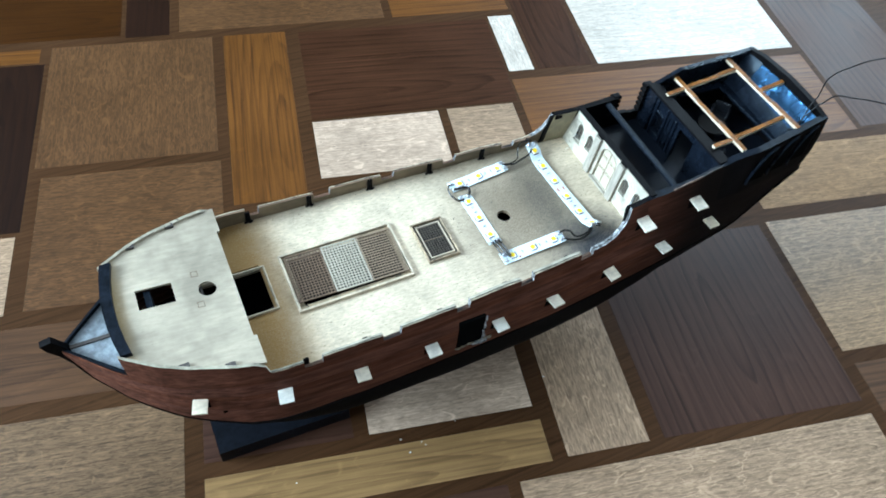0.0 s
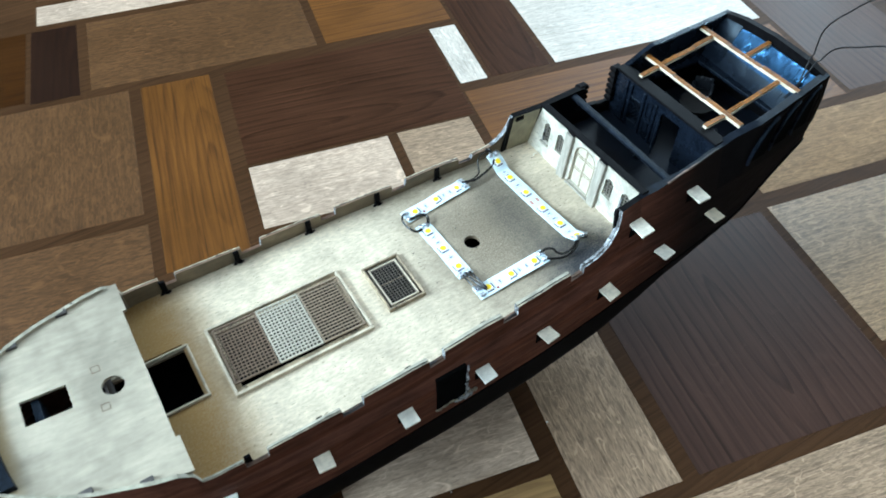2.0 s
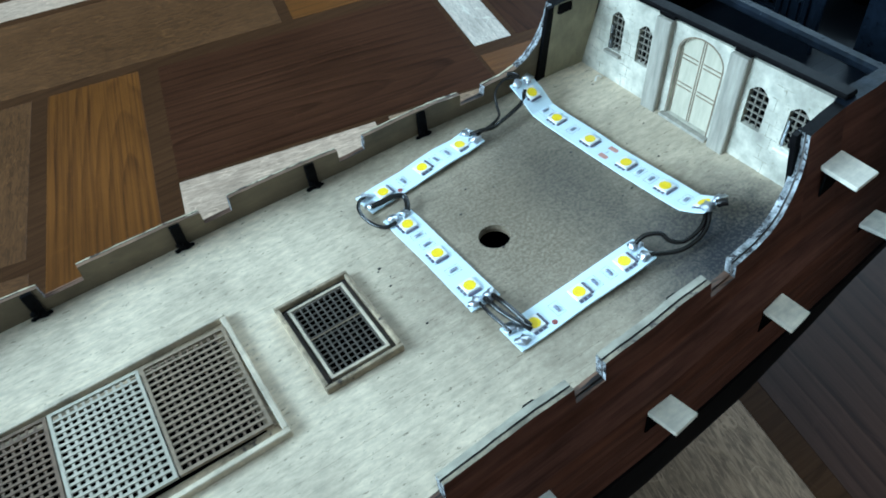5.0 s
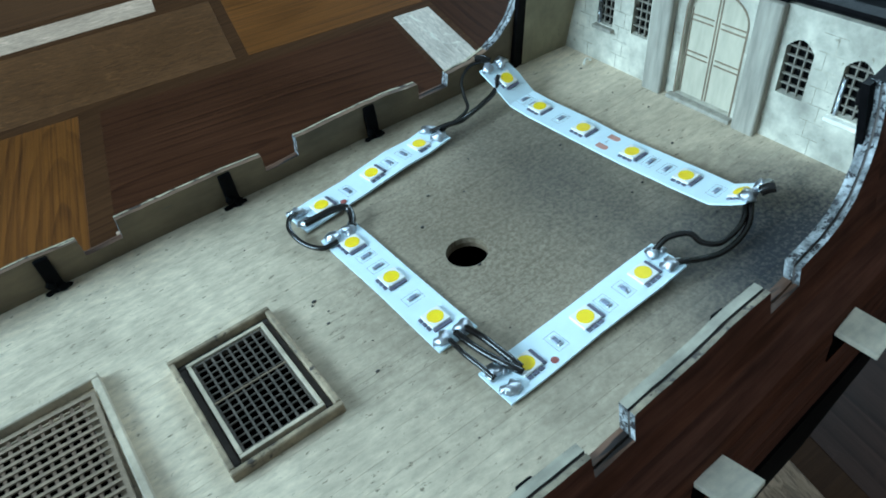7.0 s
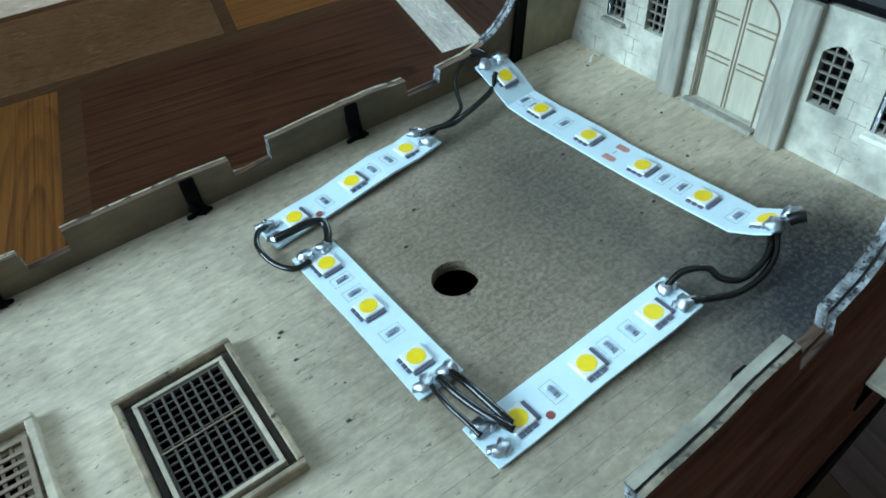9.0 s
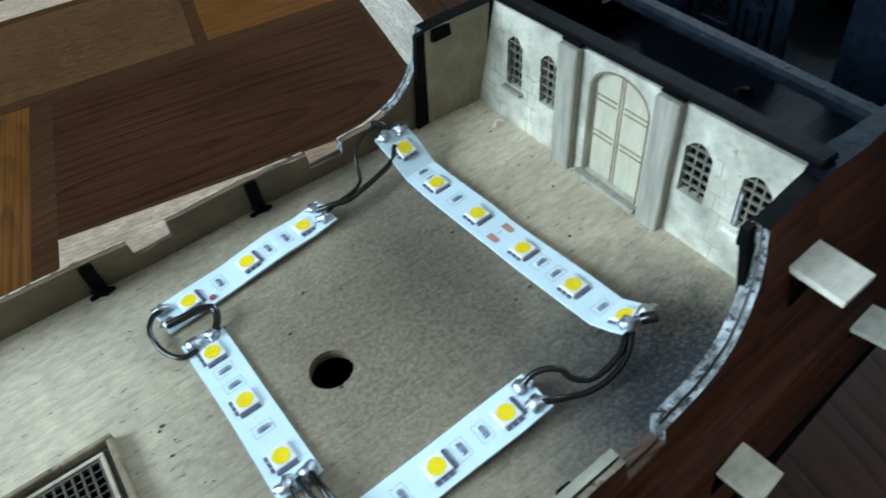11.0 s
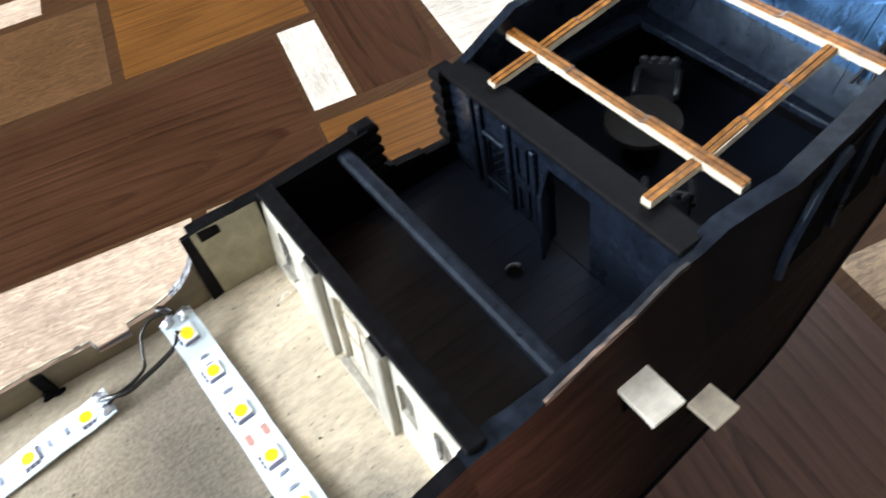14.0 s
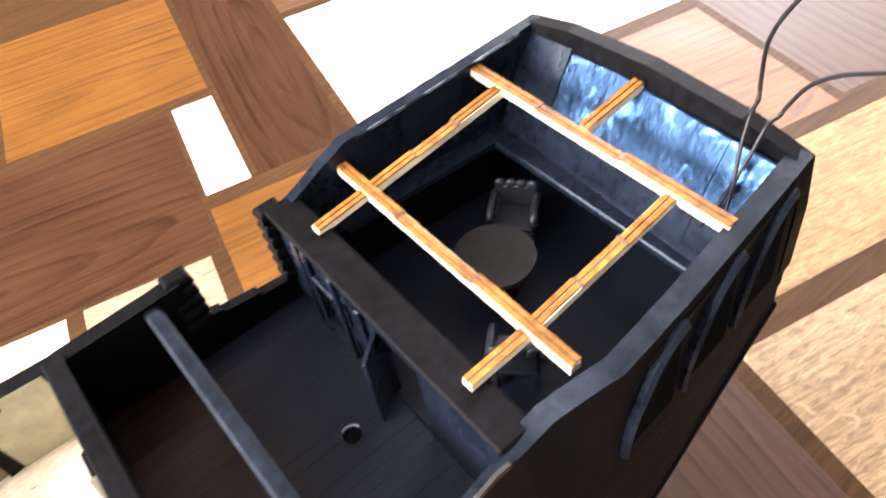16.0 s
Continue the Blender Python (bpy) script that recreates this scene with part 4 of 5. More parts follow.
# forecastle: sloping pale deck with hatch and mast hole
FZ = lambda x: 22.0 + (-195 - x) * 0.10
bm = bmesh.new()
hole_f = (-211, -0.6, 5.4)
hatch_f = (-251.4, -230.3, -4.2, 10.4)
xs = [-264, -258, -252, -246, -240, -232, -224, -216, -208, -200, -194]
rim = [half(x, FZ(x)) - 2.2 for x in xs]
sheet(bm, [(x, -y) for x, y in zip(xs, rim)] + [(-192.5, -rim[-1]), (-192.5, -42), (-194.5, -42), (-194.5, 42), (-192.5, 42), (-192.5, rim[-1])]
      + [(x, y) for x, y in zip(xs[::-1], rim[::-1])], [rect(*hatch_f), circle(*hole_f)], -1.6, 0)
for v in bm.verts:
    v.co.z += FZ(v.co.x)
fore = part("forecastle_deck", bm, M_FORE, ship, "pale foredeck sheet with hatch and mast hole")
for cx, cy in ((-216, 12.3), (-217.2, -11.0)):
    bm = bmesh.new()
    for a in ((-2.1, 2.1, -2.1, -1.7), (-2.1, 2.1, 1.7, 2.1), (-2.1, -1.7, -1.7, 1.7), (1.7, 2.1, -1.7, 1.7)):
        box(bm, cx + a[0], cx + a[1], cy + a[2], cy + a[3], -0.2, 0.12)
    for v in bm.verts:
        v.co.z += FZ(v.co.x)
    part("scored_square", bm, M_LINE, fore, "small scored square outline")
bm = bmesh.new()
box(bm, -247.5, -243.5, -4.2, 10.4, 12, FZ(-245) - 2.5, bevel=0.3)
part("hatch_beam", bm, M_NAVY, fore, "dark beam under the hatch")
bm = bmesh.new()
box(bm, -215.4, -214.2, -57, 57, -1, 21.4)
part("forecastle_bulkhead", bm, M_COAMDARK, ship, "dark bulkhead below the foredeck edge")
for side in (-1, 1):
    wall("forecastle_wall", side, [(-268, FZ(-268) + 2.0), (-240, FZ(-240) + 1.9), (-200, FZ(-200) + 1.6), (-194, 20), (-192, 12)], top_line, 2.2,
         [M_HULL, M_FORE, M_FORERIM], "side of the forecastle with a thin pale rim")
    for x in ((-248, -222) if side > 0 else (-236, -212)):
        bm = bmesh.new()
        y = side * (half(x, FZ(x)) - 2.8)
        box(bm, x - 3, x + 3, y - 1.6, y + 1.6, FZ(x) - 0.5, FZ(x) + 1.6, bevel=0.3)
        part("deck_block", bm, M_COAMDARK, ship, "small dark block at the deck edge")
# bow: cap band, front bulkhead and beakhead
bm = bmesh.new()
cap_y = [-33.5, -24, -12, 0, 12, 24, 33.5]
front_x = [-266.5 - 4.0 * (1 - (y / 33.5) ** 2) for y in cap_y]
prism(bm, list(zip(front_x, cap_y)) + [(x + 6.4, y) for x, y in zip(front_x[::-1], cap_y[::-1])], 7, FZ(-266) + 3.2)
part("bow_cap", bm, M_CAP, ship, "dark worn cap across the bow")
bm = bmesh.new()
prism(bm, [(-270, -31), (-270, 31), (-298, 2.2), (-298, -2.2)], 4.2, 6.4)
part("beakhead", bm, M_BLUEGREY, ship, "blue-grey triangular beakhead platform")
bm = bmesh.new()
for side in (-1, 1):
    prism(bm, [(-269, side * 31.5), (-299, side * 2.6), (-299, side * 0.6), (-269, side * 29)], 4, 9.4)
part("beakhead_rail", bm, M_CAP, ship, "chipped blue-black rail")
bm = bmesh.new()
box(bm, -296, -271, -1.2, 1.2, 6.3, 7.3)
part("bow_beam", bm, M_COAMDARK, ship, "dark centre beam")
bm = bmesh.new()
prism(bm, [(-309, 19), (-302.5, 20.5), (-298, 12), (-294, 3), (-292, -16), (-297, -14), (-302.5, 4), (-307, 12)], -2.2, 2.2, m=Matrix(((1, 0, 0, 0), (0, 0, 1, 0), (0, 1, 0, 0), (0, 0, 0, 1))))
part("stem", bm, M_BLACK, ship, "black curved stem post")


# ---------------------------------------------------------------- hatches
def frame_rect(bm, r, w, z0, z1, mi=0, bevel=0.25):
    x0, x1, y0, y1 = r
    box(bm, x0, x1, y0, y0 + w, z0, z1, mi, bevel=bevel)
    box(bm, x0, x1, y1 - w, y1, z0, z1, mi, bevel=bevel)
    box(bm, x0, x0 + w, y0 + w + 0.02, y1 - w - 0.02, z0, z1, mi, bevel=bevel)
    box(bm, x1 - w, x1, y0 + w + 0.02, y1 - w - 0.02, z0, z1, mi, bevel=bevel)


def lattice(r, nx, ny, bar, bar2, z, mats, parent, label, border=1.0, drop=0.9, m=None):
    """Thin woven grid: bars along the ship on top, cross bars a little lower in a second finish."""
    bm = bmesh.new()
    frame_rect(bm, r, border, z - 0.8, z + 0.15, bevel=0.0)
    x0, x1, y0, y1 = r[0] + border, r[1] - border, r[2] + border, r[3] - border
    for i in range(1, nx):
        x = x0 + (x1 - x0) * i / nx
        box(bm, x - bar / 2, x + bar / 2, y0, y1, z - drop - 0.35, z - drop, 1)
    for j in range(1, ny):
        y = y0 + (y1 - y0) * j / ny
        box(bm, x0, x1, y - bar2 / 2, y + bar2 / 2, z - 0.35, z)
    if m is not None:
        bmesh.ops.transform(bm, matrix=m, verts=bm.verts)
    return part("lattice", bm, mats, parent, label)


bm = bmesh.new()
frame_rect(bm, (-162.0, -81.0, -25.2, 22.8), 1.7, -1, 2.4)
big = part("large_grating", bm, M_FRAME, ship, "large hatch grating with a pale raised coaming")
# brown strip whose colour stands in for shade round the panels
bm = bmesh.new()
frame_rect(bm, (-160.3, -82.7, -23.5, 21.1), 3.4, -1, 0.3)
part("inner_frame", bm, M_FRAME_WORN_SHADE, big, "brown inner edge standing in for shade in the gap")
# the three loose panels lie a little askew in the coaming
ASKEW = Matrix.Translation((-121.2, 0.2, 0)) @ Matrix.Rotation(radians(-1.7), 4, "Z") @ Matrix.Translation((121.2, -0.2, 0))
for i, mats in enumerate(((M_LATTICE_BROWN, M_LATTICE_BROWN), (M_LATTICE_PALE, M_LATTICE_PALE), (M_LATTICE_TAN, M_LATTICE_BROWN))):
    x0 = -159.2 + 25.4 * i
    lattice((x0, x0 + 25.0, -19.6, 18.6), 11, 17, (0.66, 0.76, 0.66)[i], (0.76, 0.82, 0.78)[i], 2.5, mats, big, ("brown", "pale", "tan")[i] + " wooden lattice panel", drop=0.25, m=ASKEW)
bm = bmesh.new()
frame_rect(bm, (-68.4, -44.4, -20.2, 14.4), 1.3, -1, 2.4)
small = part("small_grating", bm, M_FRAME_WORN_SHADE, ship, "small hatch grating with a pale raised coaming")
# dark strip, its colour in place of shade between coaming and lattice
bm = bmesh.new()
frame_rect(bm, (-67.1, -45.7, -18.9, 13.1), 1.5, -1, 0.6)
part("inner_frame", bm, M_COAMDARK, small, "dark strip standing in for the shaded gap")
bm = bmesh.new()
frame_rect(bm, (-65.4, -47.2, -17.2, 11.6), 0.9, -0.6, 1.5, bevel=0.1)
part("lattice_rim", bm, M_FRAME, small, "thin pale rim of the lattice")
lattice((-64.4, -48.2, -16.2, 10.6), 8, 14, 0.45, 0.26, 0.9, (M_LATTICE_DARK, M_LATTICE_DARK), small, "dark thin lattice panel", border=0.5, drop=-0.15)
bm = bmesh.new()
box(bm, -64.4, -48.2, -2.1, -1.8, 1.06, 1.3)
part("cross_bar", bm, M_LATTICE_TAN, small, "thin middle bar")
bm = bmesh.new()
for a in ((-214, -172.4, -16.5, -15.2), (-214, -172.4, 18.6, 19.9), (-173.8, -172.4, -15.18, 18.58)):
    box(bm, *a, -1, 1.8, bevel=0.25)
part("hatch_coaming", bm, M_FRAME, ship, "pale coaming of an open fore hatch")

# ---------------------------------------------------------------- gun ports
PORTS = [(-235, 1), (-186, 1), (-137, 1), (-87.5, 1), (-37, 1), (7, 1), (56, 1), (103, 1), (149, 1), (80.2, 2), (127.6, 2)]
for side in (-1, 1):
    for x, row in PORTS if side < 0 else PORTS[:9]:
        z = -20 + sheer(x) - lerp([(-235, 5.0), (-200, 0.0), (60, 0.0), (103, 1.6), (149, 3.4)], x) if row == 1 else 20.2
        y = half(x, z)
        dy = (half(x + 5, z) - half(x - 5, z)) / 10
        turn = math.degrees(math.atan(dy)) * side
        base = pose(x, side * y, z, 0, 0, turn)
        # black plate on the hull in place of a shaded opening
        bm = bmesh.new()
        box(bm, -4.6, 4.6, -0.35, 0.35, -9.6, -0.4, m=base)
        opening = part("gun_port", bm, M_PAINTED_DARK, ship, "black plate standing in for a shaded gun port opening")
        tilt = pose(0, 0, 0, side * rng.uniform(-8, 6), rng.uniform(-4, 4), rng.uniform(-4, 4))
        s = 0.87 if row == 1 else 0.92
        bm = bmesh.new()
        box(bm, -5.3 * s, 5.3 * s, -0.5 if side > 0 else -10.4 * s, 10.4 * s if side > 0 else (2.2 if row == 2 else 0.5), -0.8, 0.8, m=base @ tilt, bevel=0.2)
        part("port_lid", bm, M_LID, opening, "pale plywood lid propped open")
# entry port as a black plate for its shade, with chipped sill on the port side
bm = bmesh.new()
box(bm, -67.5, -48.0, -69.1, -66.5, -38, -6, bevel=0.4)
part("entry_port", bm, M_PAINTED_DARK, ship, "black plate standing in for the shaded entry port opening")
bm = bmesh.new()
for i in range(7):
    blob(bm, -66 + 4.0 * i, -68.8, -38.6 + 0.8 * (i % 3), 1.8, 1.3, 0.6, 0.7, seed=i, rough=0.5)
part("chipped_sill", bm, M_WORN, ship, "chipped filler below the entry port")
bm = bmesh.new()
for i in range(9):
    blob(bm, -47.4 + 0.5 * math.sin(i * 2.1), -68.9, -8 - 3.6 * i, 1.1 + 0.1 * i, 0.7, 0.55, 1.4, seed=30 + i, rough=0.5)
for i in range(4):
    blob(bm, -47.0 - 2.4 * i, -69.0, -38.6 - 0.6 * (i % 2), 2.9 - 0.35 * i, 1.3, 0.7, 0.8, seed=50 + i, rough=0.5)
part("chipped_jamb", bm, M_SILVER, ship, "silvery chipped edge of the entry port")


# ---------------------------------------------------------------- bulkhead before the quarterdeck
YZ = Matrix(((0, 0, 1, 0), (1, 0, 0, 0), (0, 1, 0, 0), (0, 0, 0, 1)))      # lays a (y, z) outline across the ship


def arch(y0, y1, z0, z1, n=8):
    """Outline of an opening with a segmental arch, from lower left round to lower right."""
    rise = min(2.4, (y1 - y0) * 0.36)
    top = [(y1 + (y0 - y1) * i / n, z1 - rise + rise * math.sin(math.pi * i / n)) for i in range(n + 1)]
    return [(y0, z0), (y1, z0)] + top


LEAN_M = Matrix(((1, 0, 0.1, 82.2), (0, 1, 0, 0), (0, 0, 1, 0), (0, 0, 0, 1)))   # sets things on the slightly raked bulkhead
WINDOWS = [(35.2, 41.4, 11.8, 26.4), (21.8, 28.0, 12.2, 26.6), (-26.6, -19.4, 12.6, 26.8), (-41.2, -34.2, 12.6, 26.8)]
bm = bmesh.new()
DOOR_HOLE = [(-8.3, 1.0), (9.7, 1.0)] + [(0.7 + 9.0 * math.cos(math.pi * i / 14), 25.0 + 6.4 * math.sin(math.pi * i / 14)) for i in range(15)]
sheet(bm, [(-55, -0.5), (54.6, -0.5), (50.2, 33.0), (-48.0, 34.4)], [arch(*w) for w in WINDOWS] + [DOOR_HOLE], 0, 2.2, m=LEAN_M @ YZ)
bulk = part("bulkhead", bm, M_WHITE, ship, "white bulkhead with arched lattice windows and a double door")
for n, (y0, y1, z0, z1) in enumerate(WINDOWS):
    bm = bmesh.new()
    for i in range(1, 3):
        y = y0 + (y1 - y0) * i / 3
        box(bm, 0.9, 1.5, y - 0.2, y + 0.2, z0, z1 - 0.5, m=LEAN_M)
    for j in range(1, 6):
        z = z0 + (z1 - z0) * j / 6
        box(bm, 0.8, 1.4, y0, y1, z - 0.2, z + 0.2, m=LEAN_M)
    part("window_lattice", bm, M_LATTICE_WIN, bulk, "fine wooden lattice of an arched window")
    # near-black sheet in place of the unlit room behind
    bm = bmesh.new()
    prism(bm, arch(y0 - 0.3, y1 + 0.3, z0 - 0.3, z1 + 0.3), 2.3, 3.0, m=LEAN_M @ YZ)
    part("dark_backing", bm, M_PAINTED_DARK, bulk, "near-black sheet standing in for the dark behind the window")
    if n in (0, 3):
        bm = bmesh.new()
        box(bm, -1.6, 0.2, y0 - 0.8, y1 + 0.8, z0 - 1.4, z0 - 0.4, m=LEAN_M, bevel=0.2)
        part("window_sill", bm, M_GREYWOOD if n == 0 else M_LID, bulk, "small projecting sill")
        bm = bmesh.new()
        box(bm, -0.2, 0.5, y1 - 1.2, y1 - 0.5, z0, z0 + 9, m=LEAN_M)
        part("window_trim", bm, M_SOLDER, bulk, "thin shiny trim")
for y0, y1 in ((12.8, 20.0), (-18.0, -10.8)):
    bm = bmesh.new()
    box(bm, -2.6, -0.02, y0 + 0.3, y1 - 0.3, -0.3, 33.7 if y0 > 0 else 34.3, m=LEAN_M, bevel=0.35)
    pil = part("pilaster", bm, M_GREYWOOD, bulk, "grey wooden pilaster")
    bm = bmesh.new()
    box(bm, -1.4, 2.4, y0 + 0.2, y1 - 0.2, 33.8 if y0 > 0 else 34.4, 35.0, m=LEAN_M, bevel=0.3)
    part("pilaster_cap", bm, M_BLACK, pil, "black block on the pilaster")
# double door with scored panels under an arch
DOOR_Y = -1.7
DOOR_M = LEAN_M @ Matrix.Translation((0, DOOR_Y, 0))
bm = bmesh.new()
prism(bm, [(-6.6, 1.0), (11.4, 1.0)] + [(2.4 + 9.0 * math.cos(math.pi * i / 14), 25.0 + 6.4 * math.sin(math.pi * i / 14)) for i in range(15)], 1.5, 2.6, m=DOOR_M @ YZ)
door = part("double_door", bm, M_DOOR, bulk, "pale double door with six scored panels under an arch")
LINES = [(2.1, 2.5, 1, 31.2), (3.0, 3.4, 1, 31.2), (-6.2, -5.9, 1, 25), (10.7, 11.0, 1, 25)]
LINES += [(a, b, z, z + 0.35) for z in (11.6, 13.0, 21.6, 23.0) for a, b in ((-6.0, 1.6), (4.0, 10.8))]
for line in LINES:
    bm = bmesh.new()
    box(bm, 1.36, 1.52, *line, m=DOOR_M)
    part("scored_line", bm, M_LINE, door)
# dark ring in the line colour takes the place of the arch's shadow
bm = bmesh.new()
ring = [(2.4 + 9.1 * math.cos(math.pi * k / 16), 25 + 6.5 * math.sin(math.pi * k / 16)) for k in range(17)]
ring2 = [(2.4 + 9.6 * math.cos(math.pi * k / 16), 25 + 7.0 * math.sin(math.pi * k / 16)) for k in range(17)]
prism(bm, [(11.5, 0)] + ring + [(-6.7, 0), (-7.2, 0)] + ring2[::-1] + [(12.0, 0)], -0.12, -0.01, m=DOOR_M @ YZ)
part("door_arch", bm, M_LINE, door, "dark arch line round the door, standing in for its shadow")
bm = bmesh.new()
box(bm, -2.2, -0.02, -8.4, 12.8, -0.2, 1.0, m=DOOR_M, bevel=0.2)
part("door_sill", bm, M_GREYWOOD, door, "grey threshold")
# faint block courses on the white wall
BAYS = [(42.2, 48.6), (28.7, 34.5), (-33.4, -27.4), (-47.6, -42.0)]
for j in range(1, 8):
    z = 4.3 * j
    for n, (y0, y1) in enumerate(BAYS):
        bm = bmesh.new()
        box(bm, -0.05, 0.05, y0, y1, z - 0.07, z + 0.07, m=LEAN_M)
        part("scored_course", bm, M_COURSE, bulk)
        bm = bmesh.new()
        y = y0 + (y1 - y0) * (0.35 if (j + n) % 2 else 0.7)
        box(bm, -0.05, 0.05, y - 0.08, y + 0.08, z - 4.2, z - 0.1, m=LEAN_M)
        part("scored_joint", bm, M_COURSE, bulk)
bm = bmesh.new()
box(bm, 85.2, 90.2, -48.5, 49, 34.4, 36.2, bevel=0.5)
for v in bm.verts:
    v.co.z -= 0.022 * (v.co.y + 8)
part("bulkhead_ledge", bm, M_BLACK, ship, "black ledge on top of the bulkhead")
bm = bmesh.new()
prism(bm, [(-54.6, 0), (54.2, 0), (49.8, 33.0), (-49, 35.2)], 3.1, 4.0, m=LEAN_M @ YZ)
part("bulkhead_back", bm, M_BLACK, ship, "black back of the bulkhead")

# ---------------------------------------------------------------- quarterdeck floor, beam and cabin front
bm = bmesh.new()
box(bm, 84, 150.5, -51, 51, -1.2, 0.6)
qdeck = part("quarterdeck", bm, M_COAMDARK, ship, "dark planked quarterdeck floor")
for i in range(25):
    y0 = -50 + 4 * i
    for poly in strip_cells(y0 + 0.03, y0 + 3.97, 84.5, 150, [(134.6, 1.4, 3.0)]):
        bm = bmesh.new()
        prism(bm, poly, 0.6, 1.9 + rng.uniform(-0.05, 0.05))
        part("floor_plank", bm, M_DARKFLOOR, qdeck)
bm = bmesh.new()
n = 20
for r0, r1, z0, z1 in ((2.6, 3.1, 1.2, 2.05),):
    ring = [[bm.verts.new((134.6 + r * math.cos(2 * math.pi * i / n), 1.4 + r * math.sin(2 * math.pi * i / n), z)) for i in range(n)] for r, z in ((r0, z0), (r0, z1), (r1, z1), (r1, z0))]
    for a in range(4):
        for i in range(n):
            bm.faces.new((ring[a][i], ring[a][(i + 1) % n], ring[(a + 1) % 4][(i + 1) % n], ring[(a + 1) % 4][i]))
part("mast_ring", bm, M_NAVY, qdeck, "glossy rim of the mast hole")
# metal arc added only to give the far rim its glint
bm = bmesh.new()
tube(bm, [(134.6 + 2.9 * math.cos(a), 1.4 + 2.9 * math.sin(a), 1.6) for a in (0.3, 0.7, 1.1, 1.6, 2.1)], 0.5, 8)
part("rim_glint", bm, M_SOLDER, qdeck, "added metal arc for the glint on the mast hole rim")
# black disc painted as the shade down the hole
bm = bmesh.new()
disc(bm, 134.6, 1.4, 2.6, 0.62, 0.7)
part("mast_hole", bm, M_PAINTED_DARK, qdeck, "black disc standing in for the shade in the mast hole")
bm = bmesh.new()
box(bm, 110.6, 115.0, -47.2, 50.0, 28.0, 31.6, bevel=0.9)
for i in range(9):
    blob(bm, 112 + rng.uniform(-1, 2), -40 + 9.5 * i, 31.5, 0.6, 1.4, 1.4, 0.3, seed=i)
for v in bm.verts:
    v.co.z += 0.028 * v.co.y
    v.co.x -= 0.012 * v.co.y
part("deck_beam", bm, M_CAP, ship, "blue-black cross beam with a worn top")


def scroll(x, y, z0, z1, n, label):
    """A carved bracket with rounded lobes up its height."""
    bm = bmesh.new()
    m = 8 * n
    rows = []
    for k in range(m + 1):
        z = z0 + (z1 - z0) * k / m
        d = 1.1 * abs(math.sin(math.pi * n * k / m)) ** 0.6
        rows.append([bm.verts.new((x + a * (2.6 + d), y + b * (1.8 + d), z)) for a, b in ((-1, -1), (1, -1), (1, 1), (-1, 1))])
    for a, b in zip(rows, rows[1:]):
        for k in range(4):
            bm.faces.new((a[k], a[(k + 1) % 4], b[(k + 1) % 4], b[k]))
    bm.faces.new(rows[0]), bm.faces.new(rows[-1][::-1])
    part("carved_scroll", bm, M_BLACK, ship, label)


scroll(121.2, 50.6, 15, 35.4, 5, "carved black scroll at the wall end")
scroll(150.5, 50.6, 11, 39, 6, "carved black scroll beside the cabin front")

# cabin front with window panel, pilasters, doorway and open door
bm = bmesh.new()
sheet(bm, [(-51, 0), (-12.5, 0), (-12.5, 31), (4.0, 31), (4.0, 0), (50, 0), (50, 37.5), (-43.0, 37.5), (-47.5, 20)], [rect(22, 31, 9, 25)], 150.2, 152.6, m=YZ)
front = part("cabin_front", bm, M_NAVY, ship, "blue-black cabin front with window and doorway")
for y0, y1, z0, z1 in ((19.2, 21.4, 2, 36), (31.6, 33.8, 2, 36), (8, 10.2, 2, 34), (36, 38.2, 2, 36), (21.4, 31.6, 26, 27.4), (21.4, 31.6, 7, 8.6)):
    bm = bmesh.new()
    box(bm, 148.8, 150.25, y0, y1, z0, z1, bevel=0.3)
    part("cabin_moulding", bm, M_NAVY, front)
bm = bmesh.new()
for i in range(-3, 8):
    for sgn in (1, -1):
        m = Matrix.Translation((151, 26.5, 17)) @ Matrix.Rotation(sgn * radians(45), 4, "X")
        box(bm, 0, 0.5, -12, 12, (i - 2) * 2.4 - 0.2, (i - 2) * 2.4 + 0.2, m=m)
bmesh.ops.delete(bm, geom=[f for f in bm.faces if not (20 < f.calc_center_median().y < 33 and 7 < f.calc_center_median().z < 27)], context="FACES")
part("cabin_window_lattice", bm, M_NAVY, front, "diamond lattice of the cabin window")
for r in ((12, 17, 4, 16), (12, 17, 19, 32)):
    bm = bmesh.new()
    frame_rect(bm, r, 0.7, 0, 0.8, bevel=0.0)
    for v in bm.verts:
        v.co = Vector((150.1 - v.co.z, v.co.x, v.co.y))
    part("panel_frame", bm, M_NAVY, front)
bm = bmesh.new()
box(bm, 0, 9.0, -0.6, 0.6, 2.2, 29, m=pose(150, 4.6, 0, 0, 0, 219), bevel=0.2)
part("cabin_door", bm, M_NAVY, front, "cabin door standing open")
# added black board, hides the lit cabin behind the lattice
bm = bmesh.new()
box(bm, 152.8, 153.4, 20.5, 32.5, 7, 27)
part("window_backing", bm, M_PAINTED_DARK, front, "added black board standing in for the dark behind the window")
bm = bmesh.new()
box(bm, 148.6, 158.2, -42.6, 49.2, 37.6, 39.6, bevel=0.5)
part("cabin_ledge", bm, M_BLACK, ship, "broad black plank along the cabin front top")

# cabin inside: floor, ledge round the walls, lower lining
bm = bmesh.new()
box(bm, 150.52, 238, -47, 47, -0.8, 1.2)
part("cabin_floor", bm, M_DARKFLOOR, ship, "dark cabin floor")
